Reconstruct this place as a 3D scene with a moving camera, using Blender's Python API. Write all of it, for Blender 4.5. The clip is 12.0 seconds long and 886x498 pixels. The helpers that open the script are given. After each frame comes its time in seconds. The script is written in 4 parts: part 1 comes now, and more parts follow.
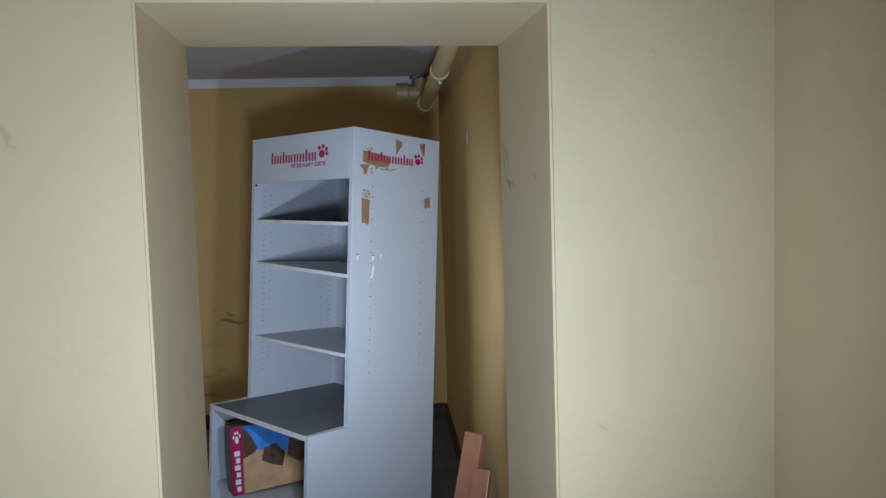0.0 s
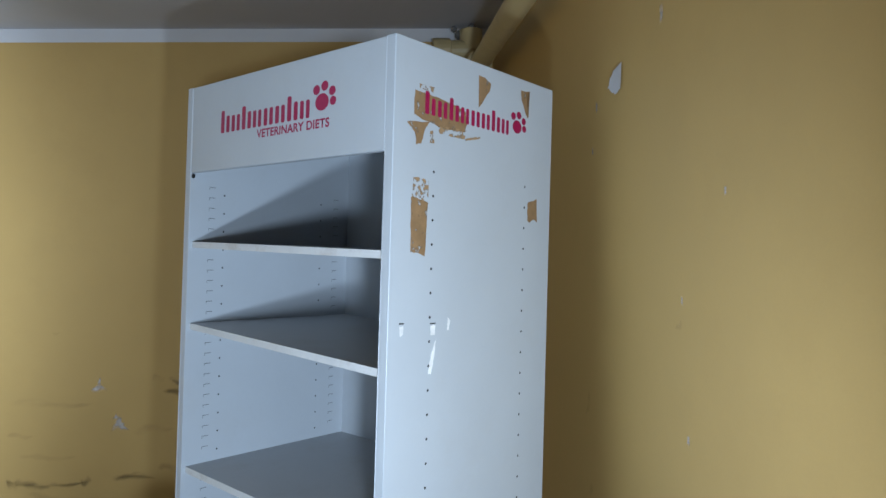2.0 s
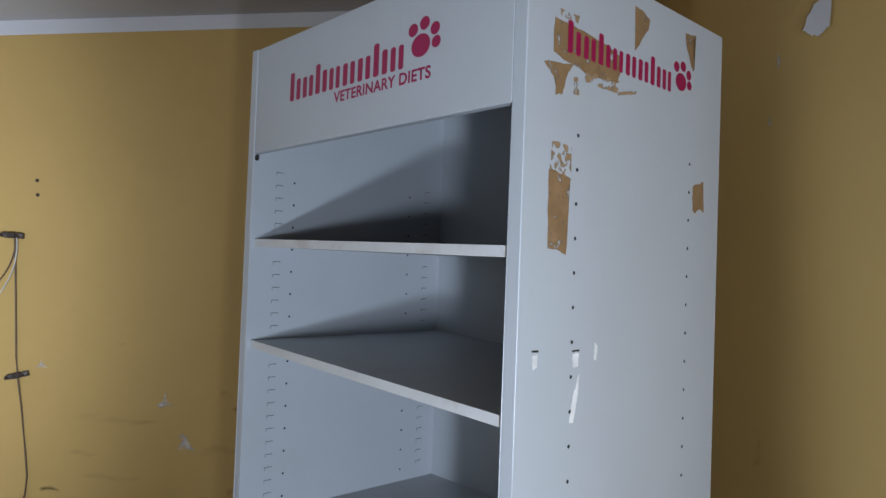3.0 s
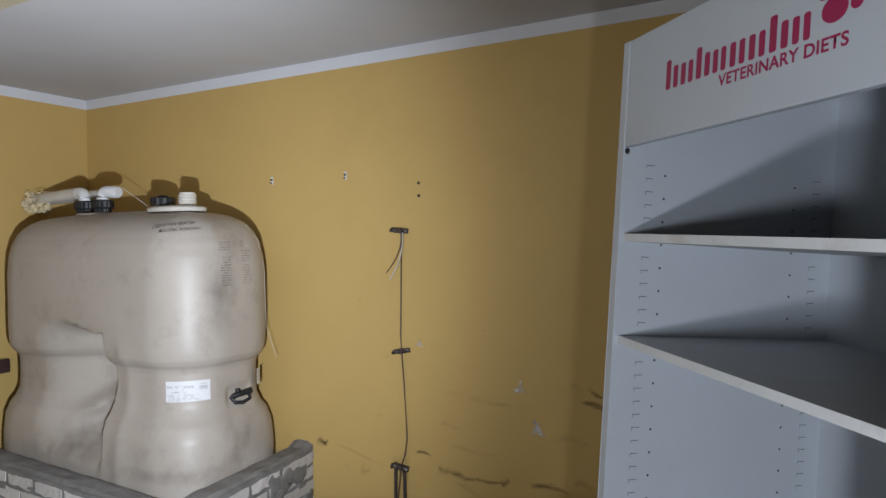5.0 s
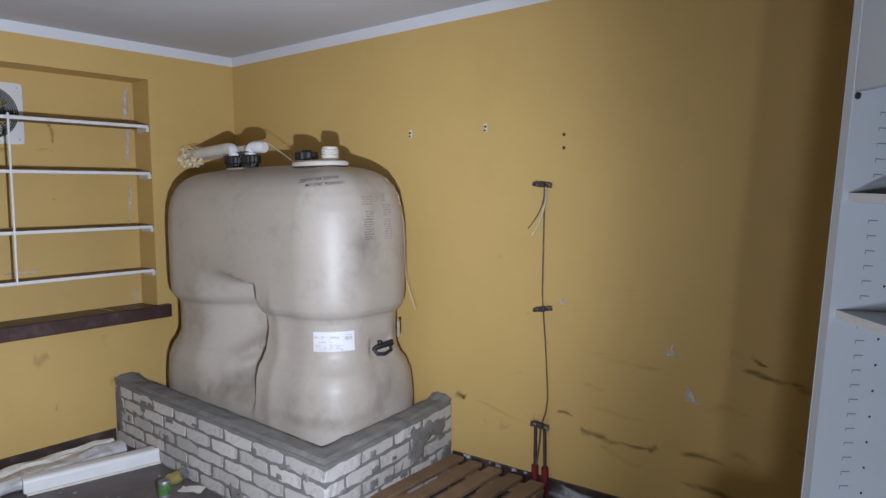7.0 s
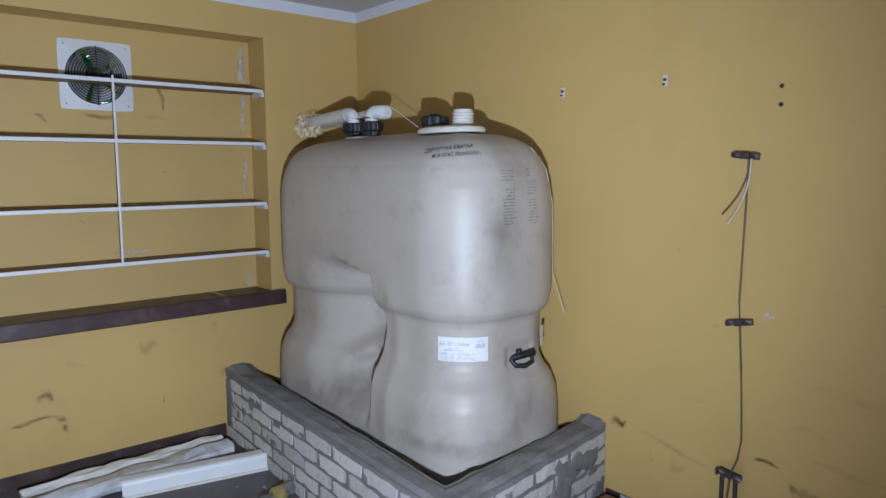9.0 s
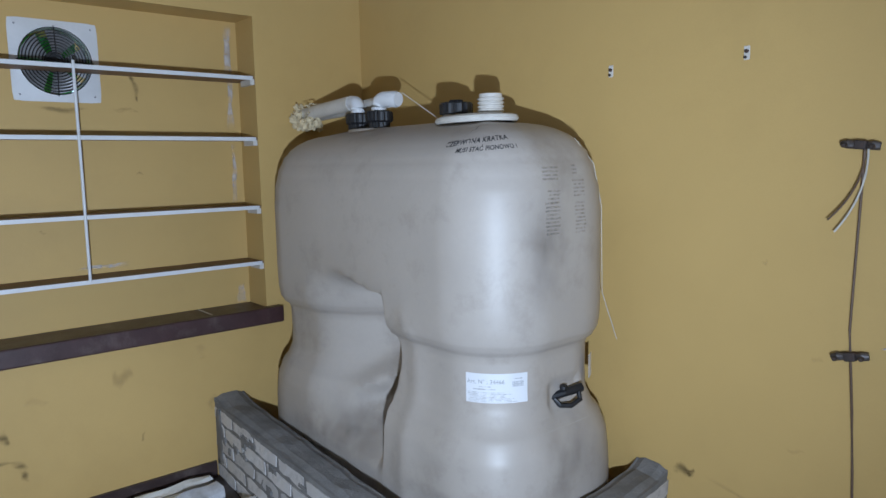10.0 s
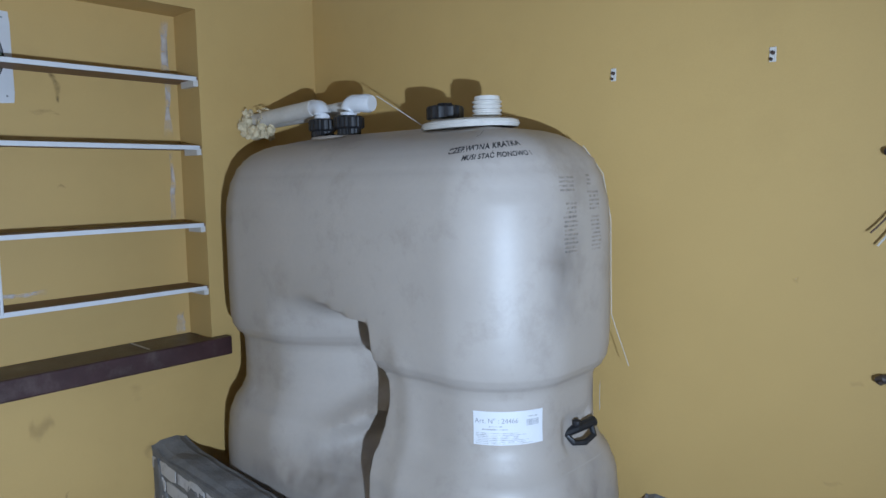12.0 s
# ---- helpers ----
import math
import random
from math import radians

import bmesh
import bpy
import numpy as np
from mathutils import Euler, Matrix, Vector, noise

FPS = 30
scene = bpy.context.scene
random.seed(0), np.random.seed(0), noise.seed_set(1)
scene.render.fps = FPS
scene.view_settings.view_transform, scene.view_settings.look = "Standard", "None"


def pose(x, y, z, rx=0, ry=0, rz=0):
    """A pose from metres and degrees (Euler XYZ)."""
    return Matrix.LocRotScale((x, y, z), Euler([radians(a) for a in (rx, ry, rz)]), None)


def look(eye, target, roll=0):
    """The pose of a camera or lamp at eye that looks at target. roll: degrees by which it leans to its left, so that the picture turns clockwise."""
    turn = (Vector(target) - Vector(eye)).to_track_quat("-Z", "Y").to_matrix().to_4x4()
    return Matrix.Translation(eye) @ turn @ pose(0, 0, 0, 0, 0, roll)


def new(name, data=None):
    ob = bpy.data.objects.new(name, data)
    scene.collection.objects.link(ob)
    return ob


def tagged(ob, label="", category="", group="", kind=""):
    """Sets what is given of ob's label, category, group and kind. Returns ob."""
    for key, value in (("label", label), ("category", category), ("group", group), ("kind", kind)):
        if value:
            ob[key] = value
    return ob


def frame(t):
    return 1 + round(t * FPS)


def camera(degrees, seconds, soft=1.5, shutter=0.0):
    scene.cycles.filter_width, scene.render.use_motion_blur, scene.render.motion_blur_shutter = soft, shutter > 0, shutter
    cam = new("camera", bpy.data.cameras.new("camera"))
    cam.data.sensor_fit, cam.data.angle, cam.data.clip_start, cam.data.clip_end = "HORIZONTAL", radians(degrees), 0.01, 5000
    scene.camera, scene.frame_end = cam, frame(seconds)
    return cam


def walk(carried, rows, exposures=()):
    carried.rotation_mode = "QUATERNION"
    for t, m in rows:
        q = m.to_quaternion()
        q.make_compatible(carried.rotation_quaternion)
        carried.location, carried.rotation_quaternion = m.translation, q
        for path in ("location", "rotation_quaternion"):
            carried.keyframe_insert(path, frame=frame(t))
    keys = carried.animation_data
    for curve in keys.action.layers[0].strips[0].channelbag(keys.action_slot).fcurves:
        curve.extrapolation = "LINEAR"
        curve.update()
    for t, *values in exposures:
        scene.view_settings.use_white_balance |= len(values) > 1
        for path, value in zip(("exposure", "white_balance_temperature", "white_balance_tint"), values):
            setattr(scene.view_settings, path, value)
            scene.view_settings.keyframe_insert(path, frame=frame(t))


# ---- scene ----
cam = camera(65.7, 12.0)
PATH = [
    (0, (-0.138, 0.084, 1.587), (0.030, 2.275, 1.449), -1.7),
    (0.3, (-0.128, 0.393, 1.577), (0.045, 2.583, 1.447), -1.75),
    (0.5, (-0.176, 0.596, 1.574), (0.002, 2.785, 1.449), -1.8),
    (1, (-0.220, 1.068, 1.576), (-0.032, 3.257, 1.464), -1.4),
    (1.5, (-0.253, 1.455, 1.579), (-0.052, 3.644, 1.491), -1.5),
    (2, (-0.309, 1.768, 1.576), (-0.123, 3.959, 1.497), -1.4),
    (2.5, (-0.341, 2.009, 1.562), (-0.168, 4.201, 1.500), -1.2),
    (3, (-0.380, 2.168, 1.541), (-0.429, 4.367, 1.505), -1.2),
    (3.5, (-0.425, 2.196, 1.530), (-0.867, 4.351, 1.498), -1.0),
    (3.7, (-0.440, 2.190, 1.531), (-1.013, 4.314, 1.495), -0.8),
    (5.3, (-0.449, 2.167, 1.535), (-1.593, 4.046, 1.508), -0.7),
    (5.5, (-0.443, 2.159, 1.535), (-1.642, 4.004, 1.503), -0.7),
    (6, (-0.479, 2.147, 1.528), (-1.762, 3.934, 1.489), -0.4),
    (6.5, (-0.541, 2.156, 1.539), (-1.880, 3.901, 1.482), -0.4),
    (7, (-0.605, 2.189, 1.553), (-1.976, 3.901, 1.376), -0.6),
    (7.5, (-0.683, 2.360, 1.558), (-2.196, 3.942, 1.341), -1.0),
    (7.7, (-0.702, 2.402, 1.544), (-2.278, 3.924, 1.338), -0.9),
    (9.3, (-1.284, 2.781, 1.544), (-2.956, 4.188, 1.286), -0.5),
    (9.5, (-1.379, 2.860, 1.556), (-3.055, 4.261, 1.291), -0.7),
    (10, (-1.601, 2.966, 1.562), (-3.273, 4.368, 1.290), -1.1),
    (10.5, (-1.877, 2.998, 1.564), (-3.521, 4.434, 1.297), -0.5),
    (11, (-2.050, 3.064, 1.564), (-3.631, 4.572, 1.307), -0.6),
    (11.5, (-2.087, 3.068, 1.556), (-3.612, 4.634, 1.307), -1.2),
    (12, (-2.012, 2.960, 1.540), (-3.494, 4.572, 1.320), -1.0),
]
LIGHTING = [(0, 0.48, 5600, 14), (0.5, 0.45, 5600, 12), (1, 0.9, 5650, 9), (1.5, 1.08, 5450, 7), (2.5, 0.68, 5700, 8), (3, 0.52, 5950, 13), (3.5, 0.40, 6050, 13), (5.5, 0.44, 6350, 14), (7.7, 0.45, 5850, 17), (9.5, 0.36, 5450, 12), (12, 0.38, 5150, 10)]
walk(cam, [(t, look(eye, target, roll)) for t, eye, target, roll in PATH], LIGHTING)

# ---- light: a hand torch, standing where it is held in the lobby, in the doorway and in the room ----
world = bpy.data.worlds.new("sky")
scene.world = world
world.use_nodes = True
wn = world.node_tree
sky = wn.nodes.new("ShaderNodeTexSky")
sky.sky_type, sky.sun_disc = "NISHITA", False
sky.sun_elevation, sky.sun_rotation = radians(40), radians(200)
wn.links.new(sky.outputs[0], wn.nodes["Background"].inputs[0])
wn.nodes["Background"].inputs[1].default_value = 0.3


def torch(name, eye, target, watts, cone, blend, radius, colour=(0.86, 0.93, 1.0)):
    data = bpy.data.lights.new(name, "SPOT")
    data.energy, data.spot_size, data.spot_blend, data.shadow_soft_size, data.color = watts, radians(cone), blend, radius, colour
    ob = new(name, data)
    ob.matrix_world = look(eye, target)
    return ob


TORCH = (0.85, 0.935, 1.0)
torch("torch_lobby", (-0.10, 0.34, 1.20), (-0.66, 2.6, 1.48), 86, 138, 1.0, 0.11, TORCH)
torch("torch_doorway", (-0.26, 1.97, 1.18), (-0.42, 4.3, 1.45), 29, 124, 1.0, 0.03, TORCH)
torch("torch_room", (-1.30, 2.80, 1.14), (-4.8, 4.14, 1.5), 270, 133, 1.0, 0.02, TORCH)

# ---- materials ----


def material(name, colour, rough=0.6, metal=0.0, spread=0.12, scale=6.0, fine=90.0, bump=0.15, stain=None, stain_amount=0.0,
             stain_scale=2.0, vary=0.0, gloss=0.5, per_island=False, coat=0.0):
    """Base colour with coarse and fine variation, stains, relief and uneven gloss."""
    m = bpy.data.materials.new(name)
    m.use_nodes = True
    nt = m.node_tree
    n, l = nt.nodes, nt.links
    b = n["Principled BSDF"]
    b.inputs["Metallic"].default_value = metal
    b.inputs["Specular IOR Level"].default_value = gloss
    b.inputs["Coat Weight"].default_value = coat
    co = n.new("ShaderNodeTexCoord")

    def noise_at(s, detail=4.0, rough_=0.6):
        t = n.new("ShaderNodeTexNoise")
        t.inputs["Scale"].default_value, t.inputs["Detail"].default_value, t.inputs["Roughness"].default_value = s, detail, rough_
        l.new(co.outputs["Object"], t.inputs["Vector"])
        return t.outputs[0]

    def ramp(sock, a, c, lo=0.0, hi=1.0):
        r = n.new("ShaderNodeMapRange")
        r.inputs[1].default_value, r.inputs[2].default_value, r.inputs[3].default_value, r.inputs[4].default_value = a, c, lo, hi
        l.new(sock, r.inputs[0])
        return r.outputs[0]

    def mix(f, a, c):
        x = n.new("ShaderNodeMix")
        x.data_type = "RGBA"
        if isinstance(f, float):
            x.inputs[0].default_value = f
        else:
            l.new(f, x.inputs[0])
        for sock, v in ((x.inputs[6], a), (x.inputs[7], c)):
            if isinstance(v, tuple):
                sock.default_value = (*v, 1)
            else:
                l.new(v, sock)
        return x.outputs[2]

    coarse, grain = noise_at(scale), noise_at(fine, 3.0)
    dark = tuple(v * (1 - spread) for v in colour)
    light = tuple(min(1, v * (1 + spread)) for v in colour)
    c = mix(ramp(coarse, 0.3, 0.7), dark, light)
    c = mix(ramp(grain, 0.35, 0.75, 0.0, 0.35), c, dark)
    if stain:
        c = mix(ramp(noise_at(stain_scale, 8.0, 0.7), 0.52, 0.75, 0.0, stain_amount), c, stain)
    if vary:
        if per_island:
            src = n.new("ShaderNodeNewGeometry").outputs["Random Per Island"]
        else:
            src = n.new("ShaderNodeObjectInfo").outputs["Random"]
        h = n.new("ShaderNodeHueSaturation")
        l.new(ramp(src, 0, 1, 1 - vary, 1 + vary), h.inputs["Value"])
        l.new(c, h.inputs["Color"])
        c = h.outputs[0]
    l.new(c, b.inputs["Base Color"])
    l.new(ramp(coarse, 0.2, 0.8, rough - 0.07, min(1, rough + 0.09)), b.inputs["Roughness"])
    bp = n.new("ShaderNodeBump")
    bp.inputs["Strength"].default_value, bp.inputs["Distance"].default_value = bump, 0.004
    l.new(grain, bp.inputs["Height"])
    l.new(bp.outputs[0], b.inputs["Normal"])
    return m


def decal(name, colour, scale=40.0, low=0.4, high=0.6, rough=0.7, opacity=1.0, stretch=(1, 1, 1), soft=False):
    """A worn mark: its paint breaks up along a noise, and what is missing shows the surface beneath."""
    m = material(name, colour, rough, spread=0.2, scale=30)
    n, l = m.node_tree.nodes, m.node_tree.links
    co, mp, t = n.new("ShaderNodeTexCoord"), n.new("ShaderNodeMapping"), n.new("ShaderNodeTexNoise")
    mp.inputs["Scale"].default_value = stretch
    t.inputs["Scale"].default_value, t.inputs["Detail"].default_value = scale, 6
    l.new(co.outputs["Object"], mp.inputs[0])
    l.new(mp.outputs[0], t.inputs["Vector"])
    r = n.new("ShaderNodeMapRange")
    r.inputs[1].default_value, r.inputs[2].default_value, r.inputs[4].default_value = low, high, opacity
    l.new(t.outputs[0], r.inputs[0])
    alpha = r.outputs[0]
    if soft:
        thin, times = n.new("ShaderNodeAttribute"), n.new("ShaderNodeMath")
        thin.attribute_name, times.operation = "fade", "MULTIPLY"
        l.new(alpha, times.inputs[0])
        l.new(thin.outputs["Fac"], times.inputs[1])
        alpha = times.outputs[0]
    l.new(alpha, n["Principled BSDF"].inputs["Alpha"])
    return m


YELLOW = (0.525, 0.357, 0.126)
M_wall = material("yellow_wall_paint", YELLOW, 0.55, spread=0.05, scale=1.3, fine=160, bump=0.05, stain=(0.38, 0.25, 0.085), stain_amount=0.22, stain_scale=1.7, gloss=0.35)
M_lobby = material("cream_wall_paint", (0.54, 0.448, 0.275), 0.5, spread=0.085, scale=1.6, fine=140, bump=0.06, stain=(0.34, 0.27, 0.15), stain_amount=0.40, stain_scale=1.6, gloss=0.35)
M_ceiling = material("white_ceiling_paint", (0.50, 0.50, 0.525), 0.85, spread=0.05, scale=1.2, fine=200, bump=0.1, stain=(0.45, 0.42, 0.38), stain_amount=0.25, stain_scale=1.0, gloss=0.2)
M_band = material("white_wall_band", (0.63, 0.635, 0.67), 0.8, spread=0.04, scale=3, bump=0.1, gloss=0.2)
M_floor = material("dark_concrete_floor", (0.105, 0.094, 0.096), 0.6, spread=0.35, scale=3, fine=60, bump=0.35, stain=(0.2, 0.17, 0.15), stain_amount=0.5, stain_scale=4)
M_base = material("dark_brown_skirting", (0.045, 0.028, 0.026), 0.45, spread=0.3, scale=9, bump=0.2, stain=(0.22, 0.19, 0.16), stain_amount=0.35, stain_scale=9)
M_sill = material("maroon_sill_paint", (0.050, 0.024, 0.024), 0.4, spread=0.3, scale=7, bump=0.25, stain=(0.16, 0.13, 0.11), stain_amount=0.5, stain_scale=8)
M_cab = material("grey_white_lacquer", (0.457, 0.487, 0.525), 0.38, spread=0.035, scale=3, fine=120, bump=0.04, stain=(0.40, 0.40, 0.40), stain_amount=0.25, stain_scale=5, gloss=0.45)
M_shelf = material("grey_board_lacquer", (0.43, 0.44, 0.455), 0.42, spread=0.05, scale=5, fine=120, bump=0.05, stain=(0.33, 0.31, 0.28), stain_amount=0.35, stain_scale=7)
M_deck = material("dark_grey_board", (0.125, 0.13, 0.14), 0.5, spread=0.08, scale=6, fine=150, bump=0.06, stain=(0.10, 0.09, 0.09), stain_amount=0.4, stain_scale=6)
M_edge = material("white_edge_banding", (0.60, 0.61, 0.62), 0.4, spread=0.05, scale=9, bump=0.05, stain=(0.3, 0.22, 0.15), stain_amount=0.4, stain_scale=14)
M_black = material("black_plastic", (0.010, 0.010, 0.012), 0.5, spread=0.2, scale=20, bump=0.1)
M_dot = material("dark_hole", (0.02, 0.02, 0.02), 0.9, spread=0.1)
M_slot = material("shadowed_slot", (0.13, 0.135, 0.14), 0.6, spread=0.1)
M_pink = material("magenta_print", (0.30, 0.003, 0.062), 0.4, spread=0.06, scale=30, bump=0.03)
M_tape = decal("brown_tape_residue", (0.26, 0.158, 0.072), 55, 0.30, 0.42, 0.7)
M_tape_worn = decal("worn_brown_tape_residue", (0.33, 0.215, 0.11), 70, 0.46, 0.54, 0.7)
M_white = material("white_plastic", (0.66, 0.66, 0.67), 0.35, spread=0.05, scale=10, bump=0.05)
M_dirty_white = material("dusty_white_plastic", (0.62, 0.59, 0.54), 0.5, spread=0.1, scale=12, bump=0.15, stain=(0.25, 0.2, 0.15), stain_amount=0.4, stain_scale=10)
M_tank = material("greyish_beige_polyethylene", (0.400, 0.355, 0.312), 0.46, spread=0.08, scale=2.2, fine=55, bump=0.10, stain=(0.20, 0.165, 0.13), stain_amount=0.58, stain_scale=3.4, gloss=0.5)
M_brick = material("white_sand_lime_brick", (0.54, 0.515, 0.50), 0.9, spread=0.10, scale=9, fine=110, bump=0.6, stain=(0.24, 0.23, 0.225), stain_amount=0.85, stain_scale=13, vary=0.14, gloss=0.15)
M_mortar = material("grey_cement_mortar", (0.20, 0.193, 0.187), 0.95, spread=0.22, scale=10, fine=85, bump=0.9, stain=(0.26, 0.25, 0.24), stain_amount=0.4, stain_scale=7, gloss=0.12)
M_wood = material("weathered_pallet_wood", (0.17, 0.104, 0.058), 0.75, spread=0.25, scale=8, fine=130, bump=0.4, stain=(0.12, 0.075, 0.045), stain_amount=0.5, stain_scale=6, vary=0.18)
M_board = material("varnished_red_brown_wood", (0.34, 0.155, 0.088), 0.35, spread=0.12, scale=9, fine=120, bump=0.12, stain=(0.25, 0.09, 0.05), stain_amount=0.3, stain_scale=8)
M_steel = material("dull_zinc_steel", (0.34, 0.35, 0.37), 0.42, metal=0.8, spread=0.2, scale=30, bump=0.2, stain=(0.12, 0.07, 0.04), stain_amount=0.5, stain_scale=25)
M_rust = material("dark_rusty_iron", (0.06, 0.045, 0.04), 0.7, metal=0.3, spread=0.3, scale=30, bump=0.4, stain=(0.14, 0.06, 0.03), stain_amount=0.5, stain_scale=30)
M_clamp = material("tarnished_clamp_steel", (0.10, 0.085, 0.08), 0.5, metal=0.6, spread=0.35, scale=40, bump=0.3, stain=(0.30, 0.30, 0.32), stain_amount=0.5, stain_scale=30)
M_wire = material("dark_cable_sheath", (0.12, 0.075, 0.045), 0.6, spread=0.2, scale=30, bump=0.1)
M_cord = material("pale_cord", (0.55, 0.52, 0.46), 0.7, spread=0.15, scale=40, bump=0.2)
M_pipe = material("cream_painted_pipe", (0.50, 0.40, 0.20), 0.4, spread=0.06, scale=5, bump=0.1, stain=(0.25, 0.2, 0.12), stain_amount=0.35, stain_scale=6)
M_foam = material("yellowed_mounting_foam", (0.62, 0.52, 0.33), 0.9, spread=0.25, scale=30, bump=0.8)
M_paper = material("white_sticker_paper", (0.66, 0.66, 0.68), 0.5, spread=0.03, scale=15, bump=0.03)
M_ink = material("grey_print", (0.28, 0.28, 0.30), 0.6, spread=0.1)
M_pen = material("black_marker_ink", (0.02, 0.02, 0.025), 0.5, spread=0.1)
M_emboss = decal("faded_grey_lettering", (0.27, 0.25, 0.23), 80, 0.35, 0.65, 0.6, 0.42)
M_bare = decal("bare_plaster_chip", (0.72, 0.72, 0.76), 16, 0.25, 0.60, 0.9, 0.55, soft=True)
M_chip = decal("white_glue_streak", (0.78, 0.78, 0.78), 60, 0.22, 0.34, 0.6)
M_scuff = decal("dark_scuff", (0.045, 0.030, 0.018), 22, 0.32, 0.74, 0.8, 0.66, (0.5, 0.5, 1.8), soft=True)
M_smudge = decal("faint_smudge", (0.15, 0.09, 0.040), 10, 0.34, 0.80, 0.8, 0.28, (0.6, 0.6, 1.6), soft=True)
M_grime = decal("thin_grey_grime", (0.12, 0.10, 0.085), 9, 0.30, 0.90, 0.7, 0.42, (1.4, 1.4, 0.8), soft=True)
M_lampcover = material("yellowed_lamp_diffuser", (0.36, 0.32, 0.23), 0.35, spread=0.1, scale=6, bump=0.1, stain=(0.22, 0.18, 0.09), stain_amount=0.4, stain_scale=5)
M_shelfwood = material("brown_shelf_wood", (0.20, 0.115, 0.055), 0.6, spread=0.2, scale=9, fine=120, bump=0.15, stain=(0.10, 0.06, 0.03), stain_amount=0.4, stain_scale=5)
M_blade = material("grey_painted_metal", (0.30, 0.30, 0.31), 0.4, metal=0.2, spread=0.1, scale=12, bump=0.05)
M_film = material("crumpled_plastic_film", (0.52, 0.52, 0.54), 0.3, spread=0.2, scale=14, bump=0.3, stain=(0.22, 0.19, 0.16), stain_amount=0.6, stain_scale=9)
M_red = material("red_paint", (0.16, 0.012, 0.016), 0.5, spread=0.3, scale=30, bump=0.2, stain=(0.05, 0.03, 0.03), stain_amount=0.5, stain_scale=40)
M_leaf = material("green_leaves", (0.08, 0.34, 0.06), 0.6, spread=0.3, scale=4)
M_sky_print = material("blue_printed_sky", (0.06, 0.22, 0.62), 0.3, spread=0.35, scale=9, bump=0.02)
M_sand_print = material("sandy_printed_ground", (0.46, 0.29, 0.15), 0.3, spread=0.2, scale=14, bump=0.02)
M_rock_print = material("dark_brown_print", (0.085, 0.05, 0.032), 0.3, spread=0.4, scale=22, bump=0.02)

SOFT = (M_bare, M_scuff, M_smudge, M_grime)

# ---- mesh helpers ----


def part(name, bm, mat, parent=None, label="", smooth=False, matrix=None):
    me = bpy.data.meshes.new(name)
    bmesh.ops.recalc_face_normals(bm, faces=bm.faces)
    bm.to_mesh(me)
    bm.free()
    me.materials.append(mat)
    if smooth:
        for p in me.polygons:
            p.use_smooth = True
        me.set_sharp_from_angle(angle=radians(40))
    ob = new(name, me)
    if parent:
        ob.parent = parent
    if matrix is not None:
        ob.matrix_basis = matrix
    return tagged(ob, label)


def add_hexa(bm, low, high):
    v = [bm.verts.new(p) for p in (*low, *high)]
    for f in ((0, 1, 2, 3), (4, 5, 6, 7), (0, 1, 5, 4), (1, 2, 6, 5), (2, 3, 7, 6), (3, 0, 4, 7)):
        bm.faces.new([v[i] for i in f])
    return v


def add_box(bm, x0, x1, y0, y1, z0, z1):
    return add_hexa(bm, [(x0, y0, z0), (x1, y0, z0), (x1, y1, z0), (x0, y1, z0)], [(x0, y0, z1), (x1, y0, z1), (x1, y1, z1), (x0, y1, z1)])


def box(x0, x1, y0, y1, z0, z1, bevel=0.0, segments=2):
    bm = bmesh.new()
    add_box(bm, x0, x1, y0, y1, z0, z1)
    if bevel:
        bmesh.ops.bevel(bm, geom=bm.edges[:], offset=bevel, segments=segments, affect="EDGES", profile=0.5)
    return bm


def boxes(*rows):
    bm = bmesh.new()
    for r in rows:
        add_box(bm, *r)
    return bm


def lathe(profile, steps=32, bm=None, matrix=Matrix(), ribs=0, rib_depth=0.0):
    """Turns (radius, height) pairs about z."""
    bm = bm or bmesh.new()
    rings = []
    for r, z in profile:
        ring = []
        for i in range(steps):
            a = 2 * math.pi * i / steps
            rr = r + (rib_depth * (0.5 + 0.5 * math.cos(ribs * a)) if ribs and r > 0.01 else 0)
            ring.append(bm.verts.new(matrix @ Vector((rr * math.cos(a), rr * math.sin(a), z))))
        rings.append(ring)
    for a, c in zip(rings, rings[1:]):
        for i in range(steps):
            bm.faces.new((a[i], a[(i + 1) % steps], c[(i + 1) % steps], c[i]))
    for ring in (rings[0], rings[-1]):
        bm.faces.new(ring)
    return bm


def tube(points, radius, steps=10, bm=None):
    """A round bar along a line of points."""
    bm = bm or bmesh.new()
    pts = [Vector(p) for p in points]
    rings = []
    for i, p in enumerate(pts):
        d = (pts[min(i + 1, len(pts) - 1)] - pts[max(i - 1, 0)]).normalized()
        side = d.cross(Vector((0, 0, 1)))
        if side.length < 0.05:
            side = d.cross(Vector((0, 1, 0)))
        side.normalize()
        up = side.cross(d)
        r = radius[i] if isinstance(radius, (list, tuple)) else radius
        rings.append([bm.verts.new(p + r * (math.cos(a) * side + math.sin(a) * up)) for a in (2 * math.pi * k / steps for k in range(steps))])
    for a, c in zip(rings, rings[1:]):
        for i in range(steps):
            bm.faces.new((a[i], a[(i + 1) % steps], c[(i + 1) % steps], c[i]))
    bm.faces.new(rings[0])
    bm.faces.new(rings[-1])
    return bm


def curve(a, b, c, count=12):
    """Points on a quadratic arc from a to c by way of b."""
    a, b, c = Vector(a), Vector(b), Vector(c)
    return [(1 - t) ** 2 * a + 2 * t * (1 - t) * b + t * t * c for t in (i / count for i in range(count + 1))]


